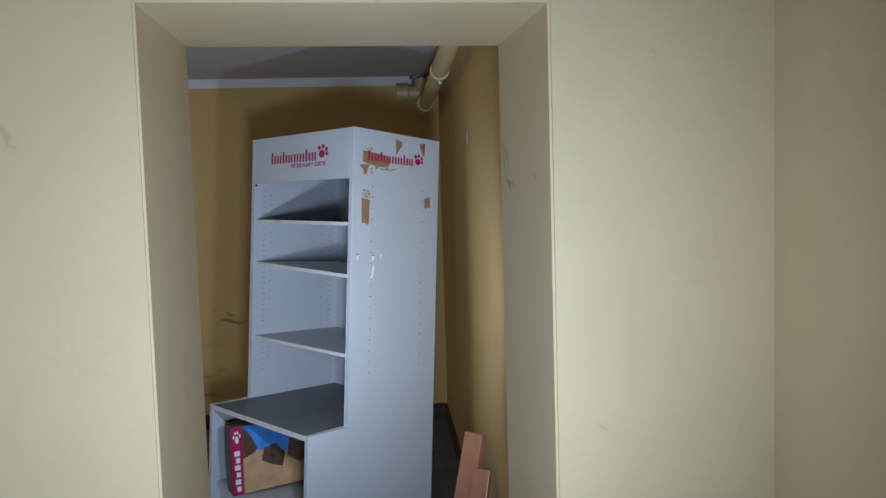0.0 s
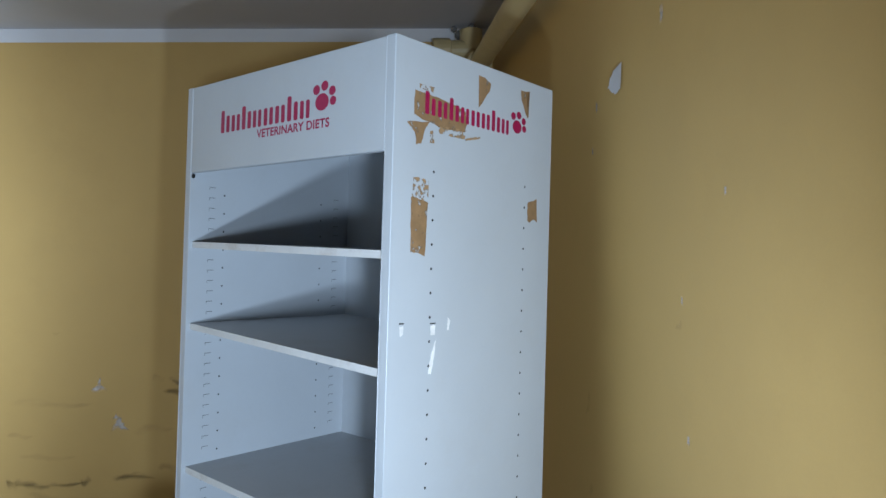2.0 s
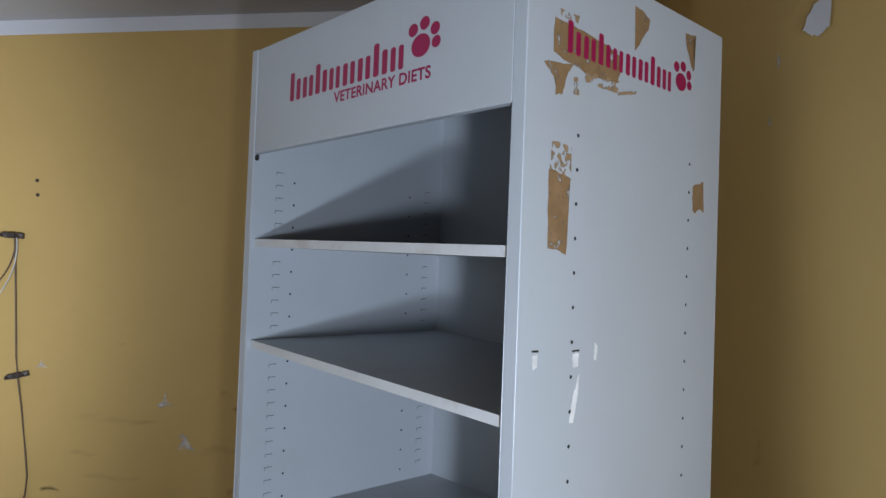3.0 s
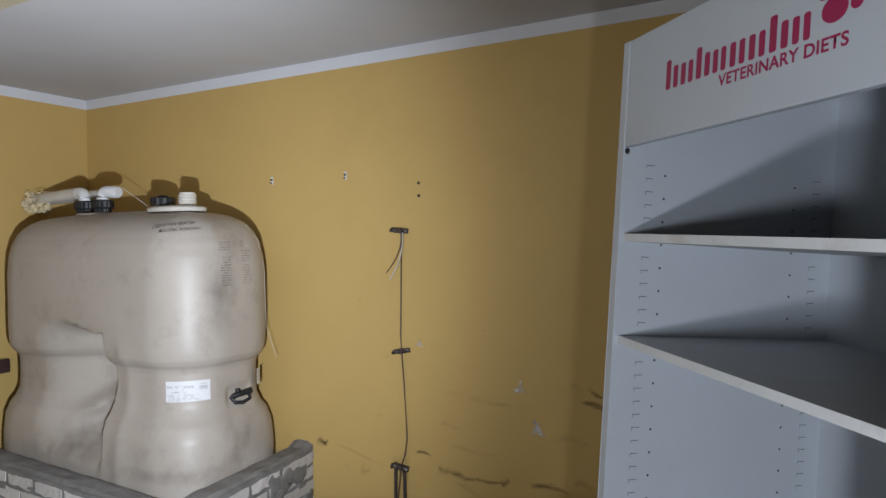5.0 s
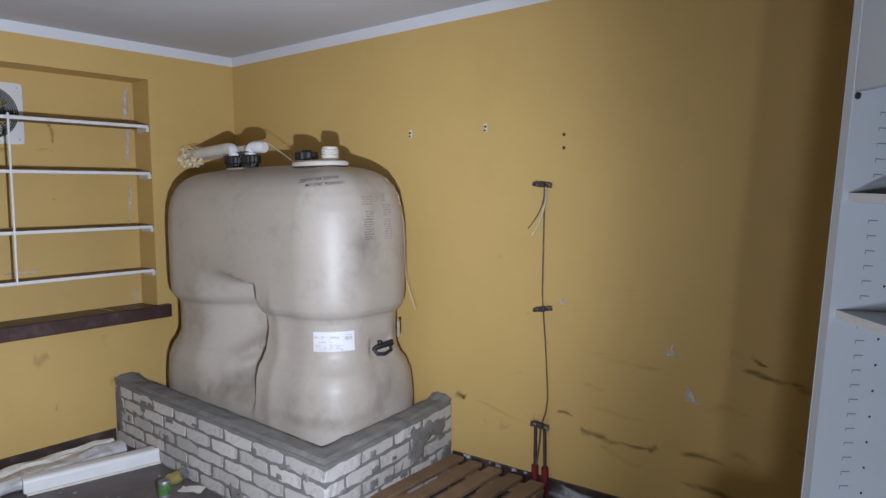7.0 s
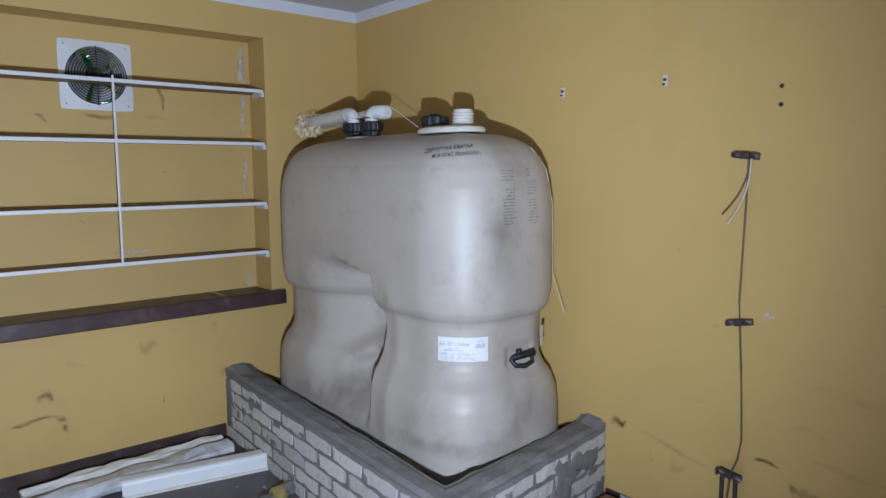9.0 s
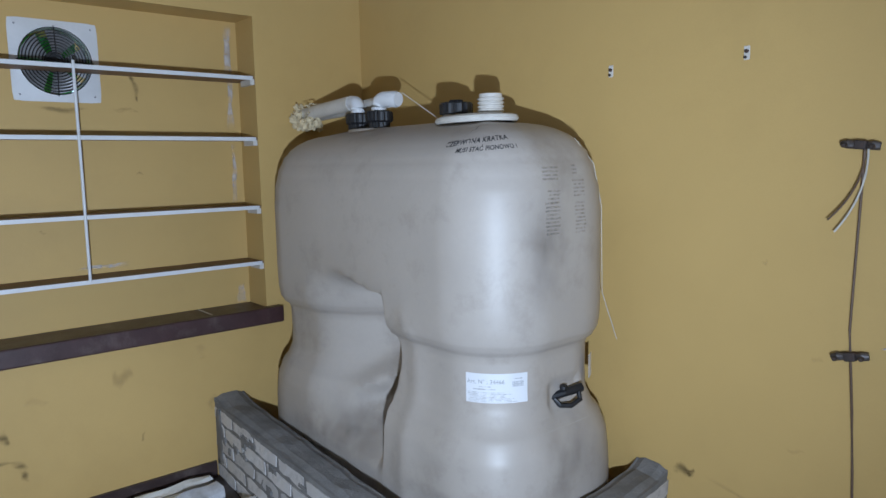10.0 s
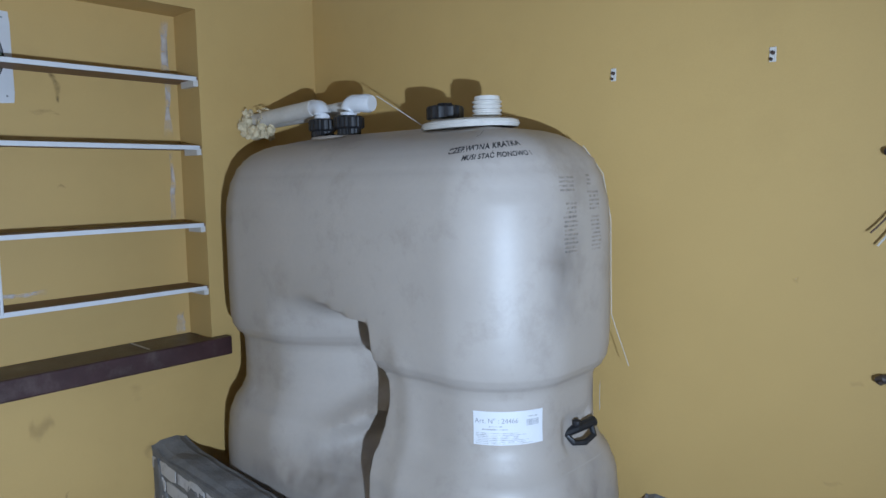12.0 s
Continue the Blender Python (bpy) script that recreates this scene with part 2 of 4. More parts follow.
def slab(points, thick, axis=(0, 0, 1)):
    """A flat outline made into a thin plate along axis."""
    bm = bmesh.new()
    lo = [bm.verts.new(p) for p in points]
    hi = [bm.verts.new(Vector(p) + thick * Vector(axis)) for p in points]
    bm.faces.new(lo)
    bm.faces.new(hi)
    for i in range(len(lo)):
        j = (i + 1) % len(lo)
        bm.faces.new((lo[i], lo[j], hi[j], hi[i]))
    return bm


def empty(name, label, category, matrix=Matrix(), group=""):
    ob = new(name)
    ob.empty_display_size = 0.1
    ob.matrix_basis = matrix
    return tagged(ob, label, category, group)


def structure(name, bm, mat, label, category):
    return tagged(part(name, bm, mat), label, category, kind="structure")


def lettering(text, size, place, extrude=0.0006, align="LEFT", squeeze=1.0, bold=0.0):
    """Words in the built-in font as mesh vertices moved by place(x, y)."""
    c = bpy.data.curves.new("words", "FONT")
    c.body, c.size, c.align_x, c.space_character, c.offset = text, size, align, 1.05, bold
    ob = bpy.data.objects.new("words", c)
    me = bpy.data.meshes.new_from_object(ob)
    bm = bmesh.new()
    bm.from_mesh(me)
    bpy.data.objects.remove(ob)
    bpy.data.curves.remove(c)
    bpy.data.meshes.remove(me)
    for v in bm.verts:
        v.co = place(v.co.x * squeeze, v.co.y)
    return bm


# ---- the shell: lobby, thick doorway wall, room ----
XL, XR, YF, YB, ZC = -4.917, 0.250, 2.135, 5.17, 2.538
YN = 1.657
structure("floor", box(-5.6, 1.3, -1.9, 5.6, -0.12, 0), M_floor, "dark dusty concrete floor with pale stains", "floor")
structure("ceiling", box(-5.6, 0.62, 1.9, 5.6, ZC, ZC + 0.2), M_ceiling, "plain matt white painted ceiling", "ceiling")
structure("ceiling_lobby", box(-2.2, 1.3, -1.9, 1.9, 2.6, 2.8), M_ceiling, "plain white lobby ceiling", "ceiling")
wall_back = structure("wall_north", box(-5.6, 0.6, YB, YB + 0.3, 0, ZC), M_wall, "mustard yellow painted wall with dark scuffs", "wall")
wall_right = structure("wall_east", box(XR, XR + 0.35, YF, YB, 0, ZC), M_wall, "mustard yellow painted side wall", "wall")
bm = bmesh.new()
door_l, door_r = ((-0.677, YN), (-0.701, YF)), ((0.239, YN), (0.200, YF))
add_hexa(bm, [(-5.6, YN, 0), (door_l[0][0], YN, 0), (door_l[1][0], YF, 0), (-5.6, YF, 0)], [(-5.6, YN, 2.6), (door_l[0][0], YN, 2.6), (door_l[1][0], YF, 2.6), (-5.6, YF, 2.6)])
add_hexa(bm, [(door_r[0][0], YN, 0), (1.3, YN, 0), (1.3, YF, 0), (door_r[1][0], YF, 0)], [(door_r[0][0], YN, 2.6), (1.3, YN, 2.6), (1.3, YF, 2.6), (door_r[1][0], YF, 2.6)])
add_hexa(bm, [(door_l[0][0], YN, 2.049), (door_r[0][0], YN, 2.043), (door_r[1][0], YF, 2.057), (door_l[1][0], YF, 2.064)], [(door_l[0][0], YN, 2.6), (door_r[0][0], YN, 2.6), (door_r[1][0], YF, 2.6), (door_l[1][0], YF, 2.6)])
edges = [e for e in bm.edges if abs(e.verts[0].co.z - e.verts[1].co.z) > 1.5 and -0.71 < e.verts[0].co.x < 0.3]
bmesh.ops.bevel(bm, geom=edges, offset=0.006, segments=2, affect="EDGES")
wall_door = structure("wall_south", bm, M_lobby, "thick cream painted wall with an open doorway", "wall")
structure("wall_lobby_east", box(0.778, 1.0, -1.6, YN, 0, 2.6), M_lobby, "cream painted lobby side wall", "wall")
structure("wall_lobby_west", box(-1.9, -1.6, -1.6, YN, 0, 2.6), M_lobby, "cream painted lobby side wall", "wall")
structure("wall_lobby_south", box(-2.2, 1.3, -1.9, -1.6, 0, 2.6), M_lobby, "cream painted lobby end wall", "wall")

# the wall with the shelf niche, pierced for the fan
NY0, NY1, NZ0, NZ1, NX = 2.86, 4.53, 0.80, 2.31, -5.12
FY, FZ, FH = 3.676, 2.047, 0.150
wall_left = structure("wall_west", boxes(
    (-5.42, XL, YF, NY0, 0, ZC), (-5.42, XL, NY1, YB, 0, ZC), (-5.42, XL, NY0, NY1, 0, NZ0), (-5.42, XL, NY0, NY1, NZ1, ZC),
    (-5.42, NX, NY0, FY - FH, NZ0, NZ1), (-5.42, NX, FY + FH, NY1, NZ0, NZ1), (-5.42, NX, FY - FH, FY + FH, NZ0, FZ - FH), (-5.42, NX, FY - FH, FY + FH, FZ + FH, NZ1)),
    M_wall, "mustard yellow painted wall with a shelf niche", "wall")
structure("trim", boxes((XL, XR, YB - 0.003, YB, 2.475, ZC), (XL, XL + 0.003, YF, YB - 0.003, 2.475, ZC), (XR - 0.003, XR, YF, YB - 0.003, 2.475, ZC)),
          M_band, "white painted band along the top of the walls", "trim")
structure("baseboard", boxes((-2.93, XR - 0.014, YB - 0.014, YB, 0, 0.105), (XL, XL + 0.014, YF, 4.21, 0, 0.085), (XR - 0.014, XR, YF, YB, 0, 0.1)),
          M_base, "dark brown chipped skirting along the walls", "skirting")
bm = box(NX, XL + 0.055, NY0, NY1, NZ0, 0.832, 0.006)
sill = structure("window_sill", bm, M_sill, "dark maroon painted niche sill with worn edge", "sill")
part("nose", box(XL, XL + 0.058, NY0 - 0.05, 4.60, 0.752, 0.8365, 0.008), M_sill, sill)

# ---- display cabinet, leaning back against the corner ----
yaw, lean, side_lean = radians(43.97), radians(3.98), radians(-0.5)
u, w = Vector((math.cos(yaw), math.sin(yaw), 0)), Vector((-math.sin(yaw), math.cos(yaw), 0))
zz = (Vector((0, 0, 1)) + math.tan(lean) * u + math.tan(side_lean) * w).normalized()
uu = (u - u.dot(zz) * zz).normalized()
ww = zz.cross(uu)
CABM = Matrix.Translation((-0.385, 2.996, 0)) @ Matrix((uu, ww, zz)).transposed().to_4x4()
CW, CD, CH, CT, CP = 0.769, 0.55, 1.945, 0.024, 0.211
cabinet = empty("display_cabinet", "tall grey-white shop display cabinet with open shelves, leaning", "cabinet", CABM)
ZD, Z0 = 0.645, 0.045


def side_outline(y):
    return [(-CP, y, Z0), (CD, y, Z0), (CD, y, CH), (0, y, CH), (0, y, ZD), (-CP, y, ZD)]


for y in (0, CW - CT):
    bm = slab(side_outline(y), CT, (0, 1, 0))
    bmesh.ops.bevel(bm, geom=bm.edges[:], offset=0.0015, segments=1, affect="EDGES")
    part("side_panel", bm, M_cab, cabinet)
part("back_panel", box(CD - 0.012, CD - 0.002, CT, CW - CT, Z0, CH - 0.02), M_cab, cabinet)
part("top_panel", box(0.016, CD - 0.012, CT, CW - CT, CH - 0.022, CH - 0.002), M_cab, cabinet)
header = part("header_board", box(0.001, 0.017, CT + 0.0005, CW - CT - 0.0005, 1.724, CH - 0.001, 0.0015, 1), M_cab, cabinet)
for z0, z1 in ((1.533, 1.545), (1.305, 1.333), (0.957, 0.961)):
    bm = bmesh.new()
    th = 0.016
    add_hexa(bm, [(0.012, CT, z0 - th), (CD - 0.012, CT, z0 - th), (CD - 0.012, CW - CT, z1 - th), (0.012, CW - CT, z1 - th)],
             [(0.012, CT, z0), (CD - 0.012, CT, z0), (CD - 0.012, CW - CT, z1), (0.012, CW - CT, z1)])
    sh = part("shelf", bm, M_shelf, cabinet)
    bm = bmesh.new()
    add_hexa(bm, [(0.0105, CT, z0 - th), (0.012, CT, z0 - th), (0.012, CW - CT, z1 - th), (0.0105, CW - CT, z1 - th)],
             [(0.0105, CT, z0), (0.012, CT, z0), (0.012, CW - CT, z1), (0.0105, CW - CT, z1)])
    part("edge_strip", bm, M_edge, sh)
part("counter", box(-CP + 0.001, CD - 0.012, CT, CW - CT, ZD - 0.022, ZD - 0.0005), M_deck, cabinet, "dark grey counter board")
part("counter_edge", box(-CP - 0.0005, -CP + 0.001, CT, CW - CT, ZD - 0.022, ZD), M_edge, cabinet)
part("bottom_board", box(-CP + 0.02, CD - 0.012, CT, CW - CT, 0.10, 0.122), M_shelf, cabinet)
part("low_shelf", box(-CP + 0.03, CD - 0.012, CT, CW - CT, 0.25, 0.27), M_shelf, cabinet)
part("plinth", box(-CP + 0.03, -CP + 0.046, CT, CW - CT, Z0, 0.10), M_cab, cabinet)
# ---- oil tank ----
TX, TY, TA, TB, TR = -3.923, 4.775, 0.831, 0.358, 0.281
PROFILE = ((0.0, 0.05), (0.03, 0.0), (0.10, -0.016), (0.40, -0.020), (0.56, -0.014), (0.62, 0.002), (0.675, 0.036), (0.72, 0.052), (0.80, 0.055), (0.885, 0.054), (0.912, 0.047), (0.934, 0.022), (0.96, 0.008), (1.0, 0.002), (1.08, 0.0), (1.38, 0.0), (1.46, 0.006), (1.53, 0.021), (1.59, 0.046), (1.63, 0.078), (1.66, 0.118), (1.682, 0.168), (1.695, 0.215), (1.702, 0.262))


def smooth(a, b, x):
    t = max(0.0, min(1.0, (x - a) / (b - a)))
    return t * t * (3 - 2 * t)


def inset(z):
    for (za, ia), (zb, ib) in zip(PROFILE, PROFILE[1:]):
        if z <= zb:
            return ia + (ib - ia) * smooth(0, 1, (z - za) / (zb - za)) if ia * ib != 0 or z < 1.2 else ia + (ib - ia) * (z - za) / (zb - za)
    return PROFILE[-1][1]


def outline(s):
    """Core point and outward normal at s metres along the rounded outline, starting at the front's left end."""
    a, b, q = TA - TR, TB - TR, math.pi * TR / 2
    runs = ((2 * a, (-a, -b), (1, 0), -90), (q, (a, -b), None, -90), (2 * b, (a, -b), (0, 1), 0), (q, (a, b), None, 0),
            (2 * a, (a, b), (-1, 0), 90), (q, (-a, b), None, 90), (2 * b, (-a, b), (0, -1), 180), (q, (-a, -b), None, 180))
    for length, p, d, ang in runs:
        if s <= length:
            if d:
                n = (math.cos(radians(ang)), math.sin(radians(ang)))
                return Vector((p[0] + d[0] * s, p[1] + d[1] * s)), Vector(n)
            t = radians(ang) + s / TR
            return Vector(p), Vector((math.cos(t), math.sin(t)))
        s -= length
    return Vector((-a, -b)), Vector((0, -1))


def tank_point(s, z):
    p, n = outline(s)
    q = Vector((TX + p.x, TY + p.y)) + n * (TR - inset(z))
    if n.y < -0.2:
        lx = q.x
        edge = -3.702 + 0.036 * math.exp(-((z - 0.84) / 0.10) ** 2)
        top = 1.150 - 0.065 * smooth(-4.1, -3.75, lx)
        ramp = 0.70 * smooth(-4.30, -3.86, lx) + 0.30 * smooth(-4.12, -3.70, lx)
        g = ramp * (1 - smooth(edge - 0.050, edge + 0.014, lx)) * (1 - smooth(top - 0.15 + 0.07 * ramp, top, z))
        fold = 0.68 + 0.46 * (lx + 3.90)
        rise = math.exp(-((z - fold) / (0.085 if z > fold else 0.050)) ** 2)
        g *= 1 - 0.42 * rise * smooth(-4.20, -3.95, lx) * (1 - 0.7 * smooth(edge - 0.12, edge - 0.03, lx))
        g *= 0.02 + 0.98 * smooth(0.37, 0.60, z)
        q.y += 0.27 * g
        q.y += 0.016 * smooth(-4.45, -4.0, lx) * (1 - smooth(edge - 0.05, edge, lx)) * math.exp(-((z - 0.905 - 0.06 * (lx + 4.0)) / 0.045) ** 2)
        lip = math.exp(-((lx + 3.56) / 0.05) ** 2) * (1 - smooth(0.95, 1.1, z))
        q.y -= 0.008 * lip
    hollow = smooth(1.560, 1.600, s) * (1 - smooth(1.735, 1.775, s)) * smooth(0.672, 0.700, z) * (1 - smooth(0.775, 0.800, z))
    q -= n * 0.014 * hollow
    flare = 0.018 * (2 * abs(n.x * n.y)) ** 2 * (1 - smooth(0.45, 0.74, z))
    q += n * flare
    wave = 0.004 * noise.noise(Vector((q.x * 2.2, q.y * 2.2, z * 2.2)))
    return Vector((q.x + n.x * wave, q.y + n.y * wave, z))


front, corner = 2 * (TA - TR), math.pi * TR / 2
svals, total = [], 4 * (TA - TR) + 4 * (TB - TR) + 4 * corner
s = 0.0
while s < total - 1e-4:
    svals.append(s)
    s += 0.004 if 0.66 < s < 0.86 else 0.010 if s < 1.80 or s > total - 0.05 else 0.03
zvals = [0.02 * i for i in range(0, 44)] + [0.88 + 0.01 * i for i in range(10)] + [0.02 * i for i in range(49, 73)] + [1.46, 1.48, 1.50, 1.52, 1.54, 1.56, 1.58, 1.60, 1.615, 1.63, 1.645, 1.66, 1.671, 1.682, 1.689, 1.695, 1.699, 1.702]
bm = bmesh.new()
rings = [[bm.verts.new(tank_point(s, z)) for s in svals] for z in zvals]
for k in range(1, 9):
    f = 1 - k / 9
    rings.append([bm.verts.new((TX + (v.co.x - TX) * (0.35 + 0.65 * f) if k < 9 else TX, TY + (v.co.y - TY) * f, 1.702 + 0.024 * (1 - f * f))) for v in rings[len(zvals) - 1]])
for a, c in zip(rings, rings[1:]):
    for i in range(len(a)):
        j = (i + 1) % len(a)
        bm.faces.new((a[i], a[j], c[j], c[i]))
bm.faces.new(rings[0])
bm.faces.new(rings[-1])
tank = empty("oil_tank", "bulky greyish beige plastic heating oil tank with moulded dent", "tank", Matrix.Translation((TX, TY, 0)))
back = Matrix.Translation((-TX, -TY, 0))
part("body", bm, M_tank, tank, smooth=True, matrix=back)

# ---- low brick bund round the tank ----
bund = empty("brick_bund", "low white brick and grey mortar wall round the tank", "low wall", Matrix.Translation((-2.8, 4.1, 0)))
BA, BB, BC = Vector((-4.917, 4.222)), Vector((-2.80, 4.10)), Vector((-2.945, 5.17))
IA, IB, IC = Vector((-4.917, 4.375)), Vector((-2.972, 4.238)), Vector((-3.075, 5.17))
BH = 0.40
unbund = Matrix.Translation((2.8, -4.1, 0))


def lump(bm, cuts, amount, scale):
    bmesh.ops.subdivide_edges(bm, edges=bm.edges[:], cuts=cuts, use_grid_fill=True)
    for v in bm.verts:
        v.co += amount * noise.noise_vector(v.co * scale)
    return bm


bm = bmesh.new()
add_hexa(bm, [(*BA, 0), (*BB, 0), (*IB, 0), (*IA, 0)], [(*BA, BH - 0.012), (*BB, BH - 0.012), (*IB, BH - 0.012), (*IA, BH - 0.012)])
add_hexa(bm, [(*BB, 0), (*BC, 0), (*IC, 0), (*IB, 0)], [(*BB, BH - 0.012), (*BC, BH - 0.012), (*IC, BH - 0.012), (*IB, BH - 0.012)])
for v in bm.verts:
    v.co.y = min(v.co.y, YB - 0.002)
part("mortar_core", bm, M_mortar, bund, "grey cement mortar", matrix=unbund)
bm = bmesh.new()
for (p, q, r, t) in ((BA, BB, IB, IA), (BB, BC, IC, IB)):
    count = 28
    rows = []
    for i in range(count + 1):
        f = i / count
        o, n2 = p.lerp(q, f), t.lerp(r, f)
        rows.append([bm.verts.new((*(o.lerp(n2, g)), BH - 0.013 + (0.012 if 0.1 < g < 0.9 else 0.0) + 0.010 * noise.noise(Vector((*o.lerp(n2, g), 0)) * 9) + (0.025 * (1 - abs(f - (0 if p is BA else 1)) / 0.06) if abs(f - (0 if p is BA else 1)) < 0.06 else 0)))
                     for g in (-0.02, 0.06, 0.25, 0.5, 0.75, 0.94, 1.02)])
    for a, c in zip(rows, rows[1:]):
        for i in range(6):
            bm.faces.new((a[i], a[i + 1], c[i + 1], c[i]))
geom = bmesh.ops.extrude_face_region(bm, geom=bm.faces[:])["geom"]
for v in geom:
    if isinstance(v, bmesh.types.BMVert):
        v.co.z -= 0.02
for v in bm.verts:
    v.co.y = min(v.co.y, YB - 0.003)
    v.co.x = max(v.co.x, XL + 0.002)
part("mortar_cap", bm, M_mortar, bund, "rough grey mortar capping", matrix=unbund)

# ---- niche shelves ----
for k, z in enumerate((2.014, 1.711, 1.363, 1.075)):
    shelf = empty("wall_shelf", "thin brown shelf with white front strip in niche", "shelf", Matrix.Translation((XL, 3.7, z)), "niche shelves")
    part("board", box(NX - XL + 0.002, -0.004, NY0 - 3.7 + 0.002, NY1 - 3.7 - 0.002, -0.012, 0.0), M_shelfwood, shelf, "brown wooden board")
    part("front_strip", box(-0.004, 0.002, NY0 - 3.7 + 0.002, NY1 - 3.7 - 0.012, -0.017, 0.002, 0.001, 1), M_white, shelf)
    for yy in (NY1 - 3.7 - 0.002 - 0.022, NY0 - 3.7 + 0.002):
        part("bracket", boxes((-0.12, -0.006, yy, yy + 0.022, -0.040, -0.012)), M_dirty_white, shelf)
post = part("shelf_rod", tube([(XL + 0.006, 3.697, 1.07), (XL + 0.006, 3.699, 1.5), (XL + 0.006, 3.700, 2.03)], 0.0065, 8), M_white)
tagged(post, "thin white upright rod tying the niche shelves together", "rod")

# ---- extractor fan ----
fan = empty("extractor_fan", "white square wall extractor fan with black wire guard", "fan", Matrix.Translation((NX, FY, FZ)) @ pose(0, 0, 0, 0, 90, 0))
bm = bmesh.new()
N = 48
inner = [bm.verts.new((0.146 * math.cos(2 * math.pi * i / N), 0.146 * math.sin(2 * math.pi * i / N), 0.014)) for i in range(N)]
outer = []
for i in range(N):
    a = 2 * math.pi * i / N
    k = 0.178 / max(abs(math.cos(a)), abs(math.sin(a)))
    k = min(k, 0.2465)
    outer.append(bm.verts.new((k * math.cos(a), k * math.sin(a), 0.006)))
low = [bm.verts.new((v.co.x, v.co.y, 0.0005)) for v in outer]
deep = [bm.verts.new((v.co.x * 1.0, v.co.y * 1.0, -0.08)) for v in inner]
for i in range(N):
    j = (i + 1) % N
    bm.faces.new((inner[i], inner[j], outer[j], outer[i]))
    bm.faces.new((outer[i], outer[j], low[j], low[i]))
    bm.faces.new((inner[i], inner[j], deep[j], deep[i]))
part("mounting_plate", bm, M_white, fan)
for r in [0.018 + 0.0128 * k for k in range(11)]:
    ringpts = [(r * math.cos(2 * math.pi * i / 40), r * math.sin(2 * math.pi * i / 40), 0.030 - 0.7 * r * r) for i in range(41)]
    part("guard_ring", tube(ringpts, 0.0025, 5), M_black, fan, "black wire ring")
for k in range(4):
    a = radians(90 * k)
    part("guard_spoke", tube([(0, 0, 0.031), (0.07 * math.cos(a), 0.07 * math.sin(a), 0.028), (0.154 * math.cos(a), 0.154 * math.sin(a), 0.014)], 0.0025, 5), M_black, fan)
part("hub", lathe([(0.0, 0.0), (0.042, 0.0), (0.044, -0.01), (0.044, -0.05), (0.0, -0.05)], 24), M_black, fan)
for k in range(5):
    a0 = radians(72 * k + 20)
    bm = bmesh.new()
    rows = []
    for i in range(7):
        r = 0.038 + 0.100 * i / 6
        half = radians(24 + 5 * i / 6)
        rows.append([bm.verts.new((r * math.cos(a0 + half * t), r * math.sin(a0 + half * t), -0.030 + 0.016 * t)) for t in (-1, -0.4, 0.3, 1)])
    for a, c in zip(rows, rows[1:]):
        for i in range(3):
            bm.faces.new((a[i], a[i + 1], c[i + 1], c[i]))
    geom = bmesh.ops.extrude_face_region(bm, geom=bm.faces[:])["geom"]
    for v in geom:
        if isinstance(v, bmesh.types.BMVert):
            v.co.z -= 0.003
    part("blade", bm, M_blade, fan, "grey metal blade")
for sx, sy in ((1, 1), (1, -1), (-1, 1), (-1, -1)):
    part("screw", lathe([(0.005, 0.005), (0.005, 0.0085), (0.002, 0.0095)], 10, matrix=Matrix.Translation((0.150 * sx, 0.150 * sy, 0))), M_steel, fan)

# ---- ceiling lamp, switched off ----
lamp = empty("ceiling_lamp", "old switched-off fluorescent ceiling lamp with yellowed cover", "lamp", Matrix.Translation((-2.76, 3.555, ZC)))
part("housing", box(-0.60, 0.60, -0.075, 0.075, -0.045, 0, 0.006), M_dirty_white, lamp)
bm = box(-0.62, 0.62, -0.090, 0.090, -0.142, -0.045, 0.0)
for v in bm.verts:
    if v.co.z < -0.08:
        v.co.y *= 0.80
        v.co.x *= 0.975
bmesh.ops.bevel(bm, geom=bm.edges[:], offset=0.030, segments=5, affect="EDGES")
part("cover", bm, M_lampcover, lamp, "yellowed ribbed cover", smooth=True)
# ---- cabinet prints, tape remains, peg holes and slots ----


def brand_blocks(parent, place, width, height, name="logo_block"):
    """A brand mark as plain magenta blocks: eight bars of letter width and a rosette of five ovals."""
    spec = ((0.00, 0.085, 1.0), (0.105, 0.08, 0.72), (0.205, 0.085, 1.0), (0.308, 0.075, 0.72), (0.405, 0.08, 0.72), (0.505, 0.08, 0.72), (0.605, 0.085, 1.0), (0.708, 0.075, 0.72))
    for x, wd, h in spec:
        for x0, x1, top in ((x, x + wd * 0.40, h), (x + wd * 0.62, x + wd, min(h, 0.74))):
            x0, x1, z1 = x0 * width, x1 * width, top * height
            c = 0.05 * height
            pts = [(x0 + c, 0), (x1 - c, 0), (x1, c), (x1, z1 - c), (x1 - c, z1), (x0 + c, z1), (x0, z1 - c), (x0, c)]
            bm = bmesh.new()
            bm.faces.new([bm.verts.new(place(*p)) for p in pts])
            part(name, bm, M_pink, parent)
    for cx, cz, rx, rz in ((0.875, 0.52, 0.050, 0.33), (0.832, 1.02, 0.026, 0.19), (0.893, 1.12, 0.026, 0.19), (0.948, 0.88, 0.024, 0.18), (0.955, 0.50, 0.023, 0.17)):
        bm = bmesh.new()
        bm.faces.new([bm.verts.new(place(cx * width + rx * width * math.cos(a), cz * height + rz * height * math.sin(a))) for a in (2 * math.pi * i / 20 for i in range(20))])
        part(name, bm, M_pink, parent)


